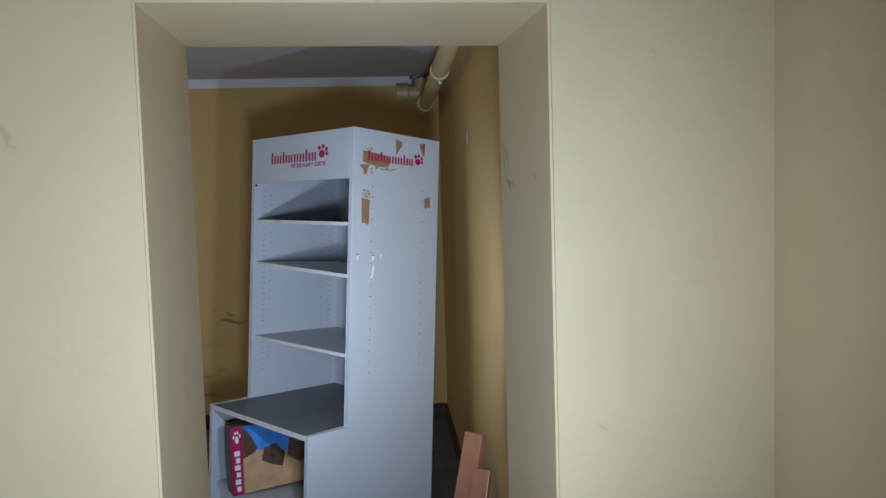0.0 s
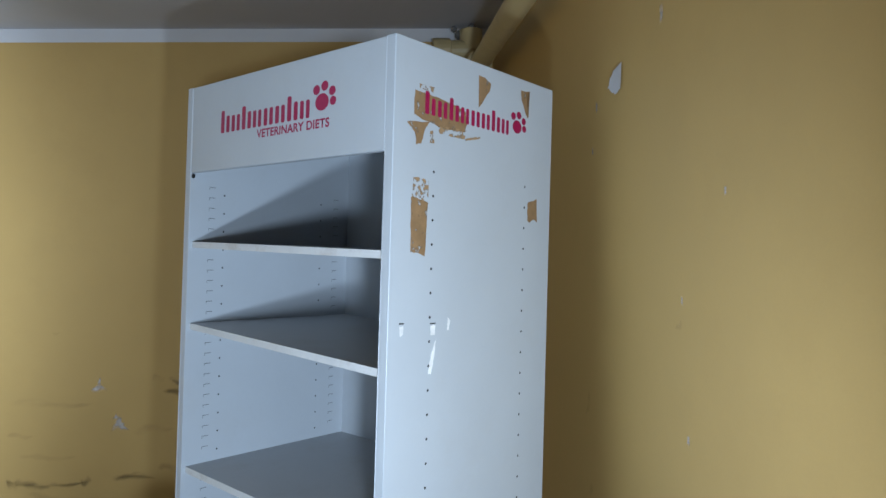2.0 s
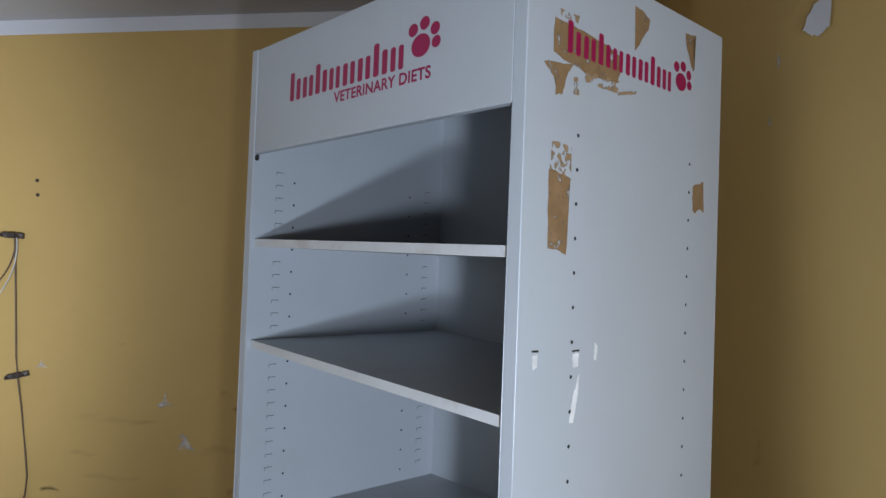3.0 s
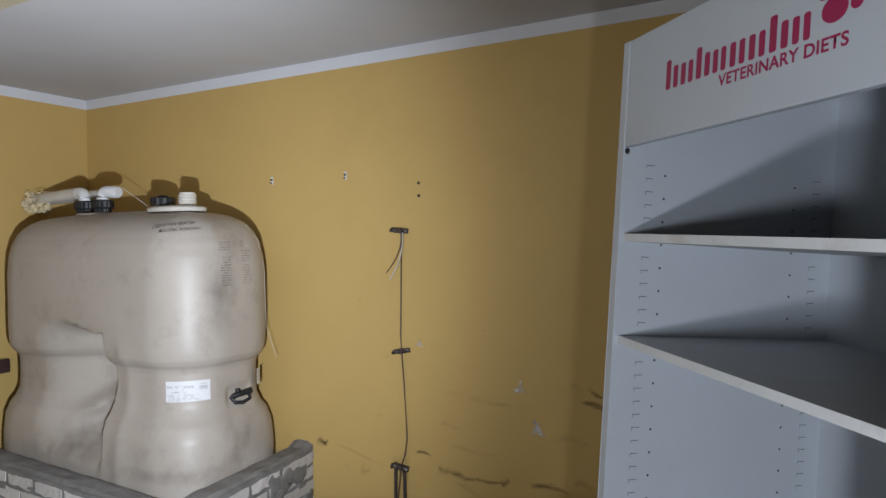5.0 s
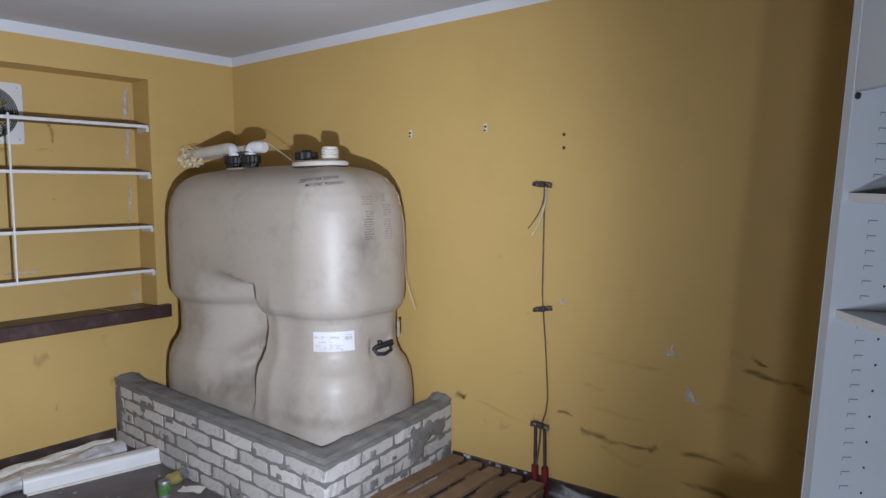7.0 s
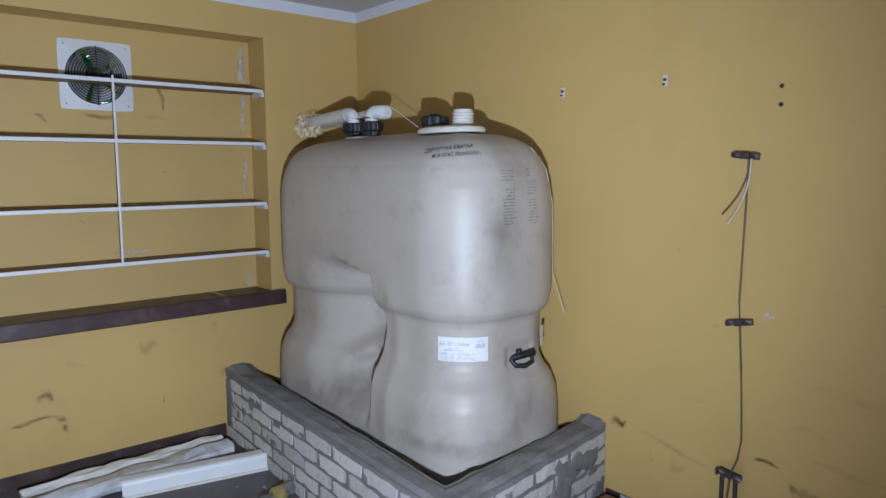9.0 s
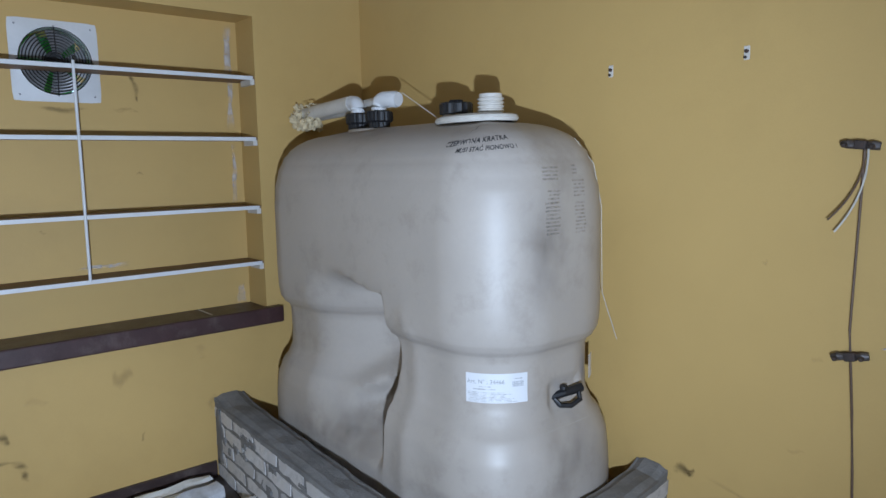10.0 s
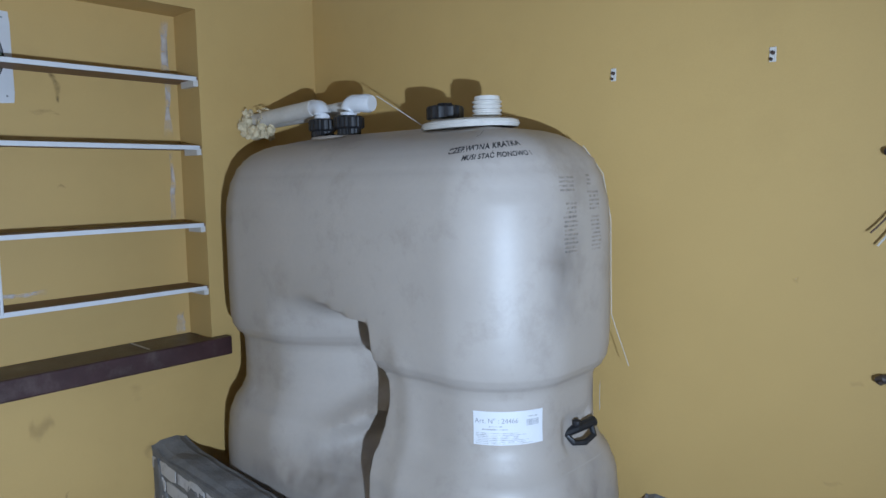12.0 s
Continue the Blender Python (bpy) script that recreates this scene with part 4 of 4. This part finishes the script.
wall_clamp(-2.343, 1.591, 5)
wall_clamp(-2.340, 0.972, -10)
wall_clamp(-2.355, 0.372, 8)
ca = [(-2.333, YB - 0.02, 1.59), (-2.338, YB - 0.014, 1.45), (-2.345, YB - 0.010, 1.25), (-2.350, YB - 0.010, 1.05), (-2.342, YB - 0.016, 0.97)]
cb = [(-2.342, YB - 0.016, 0.96), (-2.332, YB - 0.010, 0.80), (-2.322, YB - 0.010, 0.62), (-2.318, YB - 0.010, 0.52), (-2.330, YB - 0.010, 0.44), (-2.352, YB - 0.014, 0.38)]
cable = tagged(part("wall_cable", tube(ca + cb[1:], 0.0038, 8), M_wire), "thin dark cable strung between wall clamps", "cable")
part("loose_end", tube(curve((-2.325, YB - 0.018, 1.58), (-2.318, YB - 0.02, 1.45), (-2.40, YB - 0.03, 1.34)), 0.003, 6), M_cord, cable, "pale loose cable end")
part("loose_end", tube(curve((-2.332, YB - 0.018, 1.58), (-2.328, YB - 0.022, 1.47), (-2.418, YB - 0.034, 1.375)), 0.003, 6), M_wire, cable)
for k, (dx, lean_) in enumerate(((-0.028, 0.0), (0.024, 0.006))):
    rod = tagged(part("capped_rod", tube([(-2.352 + dx, YB - 0.024, 0.385), (-2.352 + dx + lean_, YB - 0.03, 0.13), (-2.352 + dx + lean_, YB - 0.032, 0.0)], 0.0085, 10), M_rust), "dark upright rod with a worn red end", "rod", "red-ended rods")
    part("red_end", tube([(-2.352 + dx + lean_, YB - 0.0305, 0.165), (-2.352 + dx + lean_, YB - 0.032, 0.02)], [0.017, 0.019], 12), M_red, rod, "worn red sleeve")
part("slack_wire", tube(curve((-2.352, YB - 0.02, 0.375), (-2.352, YB - 0.03, 0.28), (-2.376, YB - 0.03, 0.15)), 0.0042, 6), M_wire, cable)

for x in (-3.219, -2.695):
    h = empty("wall_hook", "small chipped white plug with a screw in the wall", "wall plug", Matrix.Translation((x, YB, 1.895)), "wall plugs")
    part("plug", box(-0.010, 0.010, -0.004, 0.0, -0.022, 0.022, 0.002), M_dirty_white, h)
    part("screw", lathe([(0.006, 0), (0.006, 0.008), (0.002, 0.010)], 8, matrix=pose(0.002, -0.005, 0.004, 90, 0, 0)), M_rust, h)
    part("screw", lathe([(0.005, 0), (0.005, 0.006), (0.002, 0.008)], 8, matrix=pose(-0.003, -0.005, -0.014, 90, 0, 0)), M_rust, h)
for z in (1.832, 1.768):
    h = tagged(part("wall_plug", lathe([(0.008, 0.0), (0.008, 0.003), (0.005, 0.004), (0.004, 0.001)], 12, matrix=pose(-2.236, YB, z, 90, 0, 0)), M_rust), "dark empty screw plug in the wall", "wall plug", "wall plugs")

# ---- chips and scuffs on the walls ----
on_back = lambda x, z: Vector((x, YB - 0.0012, z))
over_back = lambda x, z: Vector((x, YB - 0.0020, z))


def streak(parent, place, x0, z0, x1, z1, width, mat, name="scuff_mark"):
    """A drawn-out mark, fat where it starts and thin where it ends."""
    d = Vector((x1 - x0, z1 - z0))
    n_ = Vector((-d.y, d.x)).normalized()
    top, low = [], []
    for i in range(15):
        f = i / 14
        half = 0.5 * width * (math.sin(math.pi * min(1, f * 0.86 + 0.14)) ** 0.7) * (0.65 + 0.5 * random.random())
        bend = 0.3 * width * math.sin(f * 7 + x0 * 9)
        p = Vector((x0, z0)) + d * f + n_ * bend
        top.append(p + n_ * half)
        low.append(p - n_ * half)
    bm = bmesh.new()
    fade = bm.verts.layers.float.new("fade")
    rows = []
    for g, strength in ((-0.35, 0.0), (0.22, 0.85), (0.5, 1.0), (0.78, 0.85), (1.35, 0.0)):
        row = []
        for i, (a, b) in enumerate(zip(top, low)):
            v = bm.verts.new(place(*a.lerp(b, g)))
            v[fade] = strength * min(1.0, 0.5 * min(i, 14 - i))
            row.append(v)
        rows.append(row)
    for a, b in zip(rows, rows[1:]):
        for i in range(14):
            bm.faces.new((a[i], a[i + 1], b[i + 1], b[i]))
    return part(name, bm, mat, parent)


for row in ((-2.12, 0.385, -1.92, 0.368, 0.030), (-2.135, 0.372, -2.09, 0.392, 0.036), (-1.95, 0.372, -1.78, 0.368, 0.016), (-1.80, 0.378, -1.745, 0.380, 0.030), (-1.66, 0.397, -1.44, 0.384, 0.024),
            (-1.66, 0.268, -1.34, 0.225, 0.022), (-1.40, 0.800, -1.20, 0.775, 0.022), (-1.22, 0.772, -1.02, 0.745, 0.024), (-1.37, 0.865, -1.29, 0.828, 0.018), (-1.19, 0.500, -1.05, 0.497, 0.022),
            (-2.275, 0.462, -2.17, 0.456, 0.018), (-2.925, 0.425, -2.835, 0.432, 0.030), (-2.86, 0.410, -2.84, 0.452, 0.016), (-0.95, 0.62, -0.80, 0.60, 0.02)):
    streak(wall_back, on_back, *row, M_scuff)
for row in ((-2.08, 0.512, -1.80, 0.500, 0.022), (-2.12, 0.775, -1.72, 0.752, 0.030), (-2.80, 0.432, -2.42, 0.352, 0.014), (-1.45, 0.86, -1.38, 0.87, 0.03), (-2.62, 0.34, -2.56, 0.30, 0.05), (-2.42, 0.40, -2.30, 0.36, 0.10),
            (-1.44, 0.43, -1.30, 0.42, 0.03), (-1.55, 0.61, -1.35, 0.625, 0.03), (-2.13, 0.62, -2.0, 0.612, 0.02), (-2.05, 0.33, -1.80, 0.27, 0.03), (-2.52, 0.62, -2.46, 0.63, 0.012), (-2.46, 0.94, -2.42, 0.935, 0.014),
            (-2.72, 0.36, -2.70, 0.30, 0.02), (-1.9, 1.1, -1.86, 1.1, 0.012), (-2.62, 1.22, -2.60, 1.23, 0.012)):
    streak(wall_back, on_back, *row, M_smudge)
for cx, cz, r in ((-1.607, 0.655, 0.040), (-1.69, 0.845, 0.034), (-2.24, 1.02, 0.022), (-1.62, 0.69, 0.016)):
    ragged(wall_back, over_back, [(cx - r, cz - 0.7 * r), (cx + 0.9 * r, cz - 0.8 * r), (cx + 0.3 * r, cz), (cx, cz + r), (cx - 0.4 * r, cz + 0.2 * r)], M_bare, "plaster_chip", r * 0.16)
on_left = lambda y, z: Vector((XL + 0.0012, y, z))
for row in ((3.265, 0.455, 3.345, 0.435, 0.045), (3.14, 0.325, 3.36, 0.340, 0.020), (3.345, 0.345, 3.40, 0.235, 0.028), (2.85, 0.50, 3.02, 0.52, 0.03), (3.86, 0.28, 3.88, 0.33, 0.01)):
    streak(wall_left, on_left, *row, M_scuff)
for row in ((2.88, 0.20, 3.15, 0.215, 0.03), (3.75, 0.62, 3.85, 0.60, 0.06), (4.15, 0.70, 4.19, 0.62, 0.04), (3.40, 0.58, 3.5, 0.57, 0.03), (4.22, 0.44, 4.20, 0.35, 0.03)):
    streak(wall_left, on_left, *row, M_smudge)
on_niche = lambda y, z: Vector((NX + 0.0012, y, z))
for row in ((3.99, 2.02, 4.02, 1.88, 0.02), (3.90, 1.845, 4.02, 1.84, 0.015), (3.60, 1.835, 3.80, 1.838, 0.02), (3.38, 1.84, 3.44, 1.80, 0.015), (3.55, 1.29, 3.58, 1.28, 0.01), (3.98, 1.54, 4.02, 1.54, 0.012)):
    streak(wall_left, on_niche, *row, M_scuff)
for y0, z0, y1, z1 in ((4.455, 2.06, 4.495, 2.27), (4.46, 1.78, 4.49, 1.99), (4.465, 1.40, 4.49, 1.66), (4.46, 0.84, 4.50, 0.93), (3.72, 1.10, 3.9, 1.115)):
    ragged(wall_left, on_niche, [(y0, z0), (y1, z0), (y1, z1), (y0 + 0.01, z1)], M_bare, "plaster_chip", 0.006)
on_right = lambda y, z: Vector((XR - 0.0012, y, z))
note = ragged(wall_right, lambda y, z: Vector((XR - 0.004 - 0.02 * abs(y - 3.38), y, z)), [(3.32, 1.938), (3.38, 1.935), (3.42, 1.90), (3.37, 1.874), (3.33, 1.880)], M_paper, "torn_sticker", 0.003, "torn white sticker")
for cy, cz, r in ((3.10, 1.985, 0.016), (3.52, 1.87, 0.012), (3.02, 1.42, 0.007), (3.56, 1.76, 0.010), (3.0, 1.16, 0.009), (2.85, 1.62, 0.006)):
    ragged(wall_right, on_right, [(cy - r * 0.5, cz - r), (cy + r * 0.5, cz - r), (cy + r * 0.5, cz + r), (cy - r * 0.5, cz + r)], M_bare, "plaster_chip", r * 0.2)
for row in ((3.02, 1.38, 3.05, 1.36, 0.010), (2.70, 2.0, 2.76, 1.99, 0.014), (2.62, 1.12, 2.63, 1.0, 0.03), (3.62, 1.10, 3.66, 1.02, 0.02), (3.60, 0.84, 3.70, 0.72, 0.03), (3.62, 0.70, 3.72, 0.55, 0.02)):
    streak(wall_right, on_right, *row, M_smudge)
on_lobby = lambda x, z: Vector((x, YN - 0.0012, z))
for row in ((0.341, 1.064, 0.367, 1.032, 0.007), (0.691, 1.054, 0.696, 1.016, 0.016), (-0.974, 1.794, -0.958, 1.74, 0.016), (-0.958, 1.751, -0.942, 1.73, 0.01), (0.475, 1.934, 0.496, 1.923, 0.012), (-0.158, 2.052, -0.094, 2.068, 0.02), (0.212, 1.601, 0.217, 1.585, 0.008)):
    streak(wall_door, on_lobby, *row, M_smudge)
on_jamb = lambda y, z: Vector((0.239 - 0.039 * (y - YN) / (YF - YN) - 0.0016, y, z))
for row in ((2.10, 1.79, 2.03, 1.68, 0.020), (2.06, 1.66, 1.96, 1.63, 0.016), (2.04, 1.65, 1.97, 1.645, 0.008), (1.80, 1.655, 1.76, 1.655, 0.012), (1.98, 1.56, 1.95, 1.555, 0.015)):
    streak(wall_door, on_jamb, *row, M_smudge)
for row in ((2.118, 1.78, 2.066, 1.672, 0.007), (2.07, 1.675, 2.008, 1.611, 0.007), (2.045, 1.655, 1.958, 1.634, 0.006), (1.985, 1.632, 1.965, 1.643, 0.005)):
    streak(wall_door, on_jamb, *row, M_scuff)
bare_band = [(-2.30, 0.03), (-2.22, 0.085), (-2.10, 0.075), (-1.98, 0.05), (-1.98, 0.02), (-2.2, 0.015)]
ragged(wall_back, lambda x, z: Vector((x, YB - 0.0155, z)), bare_band, M_bare, "plaster_chip", 0.006)
for k in range(7):
    x, tall = -2.88 + 0.55 * random.random(), random.uniform(0.006, 0.022)
    ragged(wall_back, lambda x_, z_: Vector((x_, YB - 0.0155, z_)), [(x, 0.107 - tall), (x + 1.5 * tall, 0.107 - 0.8 * tall), (x + 1.2 * tall, 0.108), (x, 0.108)], M_bare, "plaster_chip", 0.003)

part("joint_strip", box(NX + 0.02, XL + 0.050, 4.235, 4.243, 0.832, 0.8345), M_dirty_white, sill, "pale strip across the sill")

# ---- pallet beside the bund ----
pallet = empty("pallet", "old weathered wooden pallet on the floor", "pallet", Matrix.Translation((-2.55, 4.55, 0)) @ pose(0, 0, 0, 0, 0, 1.5))
for k in range(5):
    x = -0.305 + 0.130 * k
    bm = box(x, x + 0.082, -0.50, 0.535 - 0.012 * k, 0.108, 0.130, 0.003, 1)
    part("deck_board", bm, M_wood, pallet)
for y in (-0.46, 0.0, 0.43):
    part("cross_board", box(-0.30, 0.30, y - 0.045, y + 0.045, 0.086, 0.1075, 0.002, 1), M_wood, pallet)
    for x in (-0.25, 0.0, 0.25):
        part("block", box(x - 0.045, x + 0.045, y - 0.045, y + 0.045, 0.001, 0.0855, 0.002, 1), M_wood, pallet)

# ---- clutter on the floor by the left wall ----
duct = empty("plastic_duct", "white rectangular plastic duct length lying on the floor", "duct", pose(-4.455, 3.87, 0.0, 0, 0, -12))
section = [(0.046, -0.35, 0.014)] + [(0.024 + 0.022 * math.cos(radians(a)), -0.35, 0.066 + 0.022 * math.sin(radians(a))) for a in range(0, 91, 15)]
section += [(-0.024 - 0.022 * math.sin(radians(a)), -0.35, 0.066 + 0.022 * math.cos(radians(a))) for a in range(0, 91, 15)] + [(-0.046, -0.35, 0.014)]
part("channel", slab(section, 0.70, (0, 1, 0)), M_white, duct, smooth=True)
part("loose_cover", box(-0.040, 0.056, -0.338, 0.342, 0.001, 0.0135, 0.002), M_dirty_white, duct, "flat cover strip under the duct")


def crumpled(name, a, b, width, height, mat, label, category, seed):
    bm = bmesh.new()
    rows = []
    a, b = Vector(a), Vector(b)
    side = (b - a).cross(Vector((0, 0, 1))).normalized()
    for i in range(29):
        f = i / 28
        row = []
        for k in range(12):
            t = 2 * math.pi * k / 12
            taper = 0.65 + 0.35 * math.sin(math.pi * min(1, f * 1.1 + 0.05))
            p = a.lerp(b, f) + side * (width / 2 * taper * math.cos(t)) + Vector((0, 0, height / 2 * (1 + math.sin(t))))
            p += 0.020 * noise.noise_vector(Vector((f * 7 + seed, math.cos(t) * 1.6, math.sin(t) * 1.6)))
            p.z = max(p.z, 0.001)
            row.append(bm.verts.new(p))
        rows.append(row)
    for r0, r1 in zip(rows, rows[1:]):
        for k in range(12):
            bm.faces.new((r0[k], r0[(k + 1) % 12], r1[(k + 1) % 12], r1[k]))
    bm.faces.new(rows[0])
    bm.faces.new(rows[-1])
    return tagged(part(name, bm, mat), label, category)


crumpled("plastic_film", (-4.66, 4.12, 0), (-4.55, 2.95, 0), 0.16, 0.085, M_film, "dirty crumpled bundle of plastic film on the floor", "film", 1.0)
crumpled("paper_roll", (-4.80, 4.13, 0), (-4.74, 3.15, 0), 0.09, 0.075, M_dirty_white, "flattened dusty white roll along the skirting", "roll", 5.0)
tin = empty("spray_tin", "small dull tin with a green label on the floor", "tin", Matrix.Translation((-3.90, 3.97, 0)))
part("can", lathe([(0.0, 0.0), (0.030, 0.0), (0.031, 0.004), (0.031, 0.082), (0.029, 0.086), (0.0, 0.084)], 24), M_steel, tin)
part("wrapper", lathe([(0.0315, 0.015), (0.0315, 0.07)], 24), material("green_label_print", (0.07, 0.16, 0.05), 0.4, spread=0.4, scale=40), tin, "green printed wrapper")
jar = empty("jar", "dusty glass jar with ochre contents lying on rubble", "jar", pose(-4.00, 4.09, 0.035, 0, 62, 30))
part("glass", lathe([(0.0, -0.05), (0.030, -0.05), (0.034, -0.04), (0.034, 0.03), (0.026, 0.042), (0.026, 0.055), (0.0, 0.055)], 24), material("ochre_dusty_glass", (0.26, 0.21, 0.07), 0.25, spread=0.3, scale=25), jar, smooth=True)
part("lid", lathe([(0.029, 0.052), (0.029, 0.068), (0.0, 0.069)], 24), M_steel, jar)
ragged(None, lambda x, y: Vector((x, y, 0.012 + 0.02 * noise.noise(Vector((x * 9, y * 9, 0))))), [(-3.90, 4.04), (-3.77, 4.10), (-3.80, 4.15), (-3.93, 4.09)], M_dirty_white, "torn_paper", 0.006)
tagged(bpy.data.objects["torn_paper"], "torn scrap of dusty paper on the floor", "paper")
bm = bmesh.new()
for k in range(70):
    c = Vector((random.uniform(-4.8, -3.2), random.uniform(3.2, 4.15), 0.003))
    if c.y > 4.2 - 0.06 * (c.x + 4.9):
        continue
    bmesh.ops.create_icosphere(bm, subdivisions=1, radius=random.choice((0.003, 0.005, 0.007, 0.010)), matrix=Matrix.Translation(c) @ Matrix.Diagonal((1, 1, 0.6, 1)))
tagged(part("rubble", bm, M_mortar), "scattered mortar crumbs on the floor", "rubble", kind="stuff")

# ---- greenery outside the fan opening ----
bm = bmesh.new()
for k in range(1500):
    c = Vector((random.uniform(-6.6, -5.9), random.uniform(2.8, 4.6), random.uniform(1.0, 3.0)))
    a = Vector((random.uniform(-1, 1), random.uniform(-1, 1), random.uniform(-1, 1))).normalized() * 0.10
    b = a.orthogonal().normalized() * 0.05
    bm.faces.new([bm.verts.new(c + v) for v in (-a, b, a, -b)])
tagged(part("shrub", bm, M_leaf), "green leafy shrub outside the fan opening", "shrub", kind="stuff")
structure("ground", box(-40, -5.42, -30, 40, -0.3, -0.1), M_leaf, "green ground outside", "ground")

# ---- bund bricks and mortar smears ----
BL, BHT, GAP = 0.25, 0.065, 0.0105


def brick_mesh(length, seed):
    bm = box(-length / 2 + 0.006, length / 2 - 0.006, -0.012, 0.012, -BHT / 2 + 0.004, BHT / 2 - 0.004)
    rng = random.Random(seed)
    bmesh.ops.subdivide_edges(bm, edges=[e for e in bm.edges if abs(e.verts[0].co.x - e.verts[1].co.x) > 0.02], cuts=4)
    for v in bm.verts:
        if abs(v.co.x) > length / 2 - 0.02:
            v.co.z *= 0.86
        v.co += Vector((rng.uniform(-0.007, 0.006), rng.uniform(-0.002, 0.002), rng.uniform(-0.006, 0.005)))
    me = bpy.data.meshes.new("brick")
    bmesh.ops.recalc_face_normals(bm, faces=bm.faces)
    bm.to_mesh(me)
    bm.free()
    me.materials.append(M_brick)
    return me


whole = [brick_mesh(BL, k) for k in range(7)]
halves = [brick_mesh(0.118, 20 + k) for k in range(3)]
rng = random.Random(4)
for p, q in ((BA, BB), (BB, BC)):
    d = (q - p)
    run, ang = d.length, math.atan2(d.y, d.x)
    d.normalize()
    n_ = Vector((d.y, -d.x))
    for course in range(5):
        z = 0.006 + BHT / 2 + course * (BHT + GAP)
        at = 0.008 if course % 2 else -0.002
        first = course % 2 == 1
        while at < run - 0.05:
            use = 0.118 if first else BL
            first = False
            if at + use > run - 0.06:
                use = run + 0.007 - at
            c = p + d * (at + use / 2) - n_ * (0.0085 + rng.uniform(-0.002, 0.0025))
            kind, size = (halves, 0.118) if use < 0.17 else (whole, BL)
            b = new("brick", rng.choice(kind))
            b.parent = bund
            b.matrix_basis = unbund @ Matrix.Translation((c.x, c.y, z)) @ pose(0, 0, 0, 0, rng.uniform(-0.8, 0.8), math.degrees(ang)) @ Matrix.Rotation(rng.choice((0, math.pi)), 4, "Y") @ Matrix.Diagonal((use / size, 1, 1, 1))
            at += use + GAP + rng.uniform(-0.002, 0.003)


def smear(p, q, f0, f1, z0, z1, seed, wild=1.0):
    d = q - p
    n3 = Vector((d.y, -d.x, 0)).normalized()
    bm = bmesh.new()
    cols, rws = 10, 6
    g = []
    for j in range(rws + 1):
        row = []
        for i in range(cols + 1):
            f, h = i / cols, j / rws
            edge = min(f, 1 - f, h, 1 - h)
            ff = f0 + (f1 - f0) * f + wild * 0.028 * noise.noise(Vector((i * 0.7, j * 0.9, seed))) * (1 if edge == 0 else 0.3)
            zz_ = z0 + (z1 - z0) * h + wild * 0.045 * noise.noise(Vector((i * 0.6, j * 0.5, seed + 9)))
            c = p.lerp(q, ff)
            out = 0.0065 * min(1, edge * 6) + 0.002 + 0.003 * noise.noise(Vector((i, j, seed)))
            row.append(bm.verts.new(Vector((c.x, min(c.y, YB - 0.003), max(0.002, zz_))) + n3 * (out if edge > 0 else -0.004)))
        g.append(row)
    for j in range(rws):
        for i in range(cols):
            bm.faces.new((g[j][i], g[j][i + 1], g[j + 1][i + 1], g[j + 1][i]))
    part("mortar_smear", bm, M_mortar, bund, matrix=unbund, smooth=True)


for k, (p, q, f0, f1, z0, z1) in enumerate(((BB, BC, 0.60, 0.96, 0.235, 0.345), (BB, BC, 0.60, 0.74, 0.16, 0.26), (BB, BC, 0.90, 0.995, 0.02, 0.18), (BA, BB, 0.005, 0.05, 0.05, 0.40), (BA, BB, 0.17, 0.20, 0.26, 0.34),
                                            (BA, BB, 0.63, 0.70, 0.03, 0.08), (BB, BC, 0.40, 0.46, 0.06, 0.10), (BB, BC, 0.78, 0.88, 0.02, 0.10))):
    smear(p, q, f0, f1, z0, z1, k * 3.1)
# mortar slopped over the brick faces and squeezed from the joints
for k in range(34):
    p, q = rng.choice(((BA, BB), (BA, BB), (BB, BC)))
    f0, z0 = rng.uniform(0.02, 0.93), rng.choice((0.075, 0.15, 0.225, 0.30)) + rng.uniform(-0.03, 0.02)
    wide = rng.uniform(0.02, 0.06) / (q - p).length
    smear(p, q, f0, f0 + 1.6 * wide, z0, z0 + rng.uniform(0.018, 0.05), 40 + k * 2.3, 0.3)
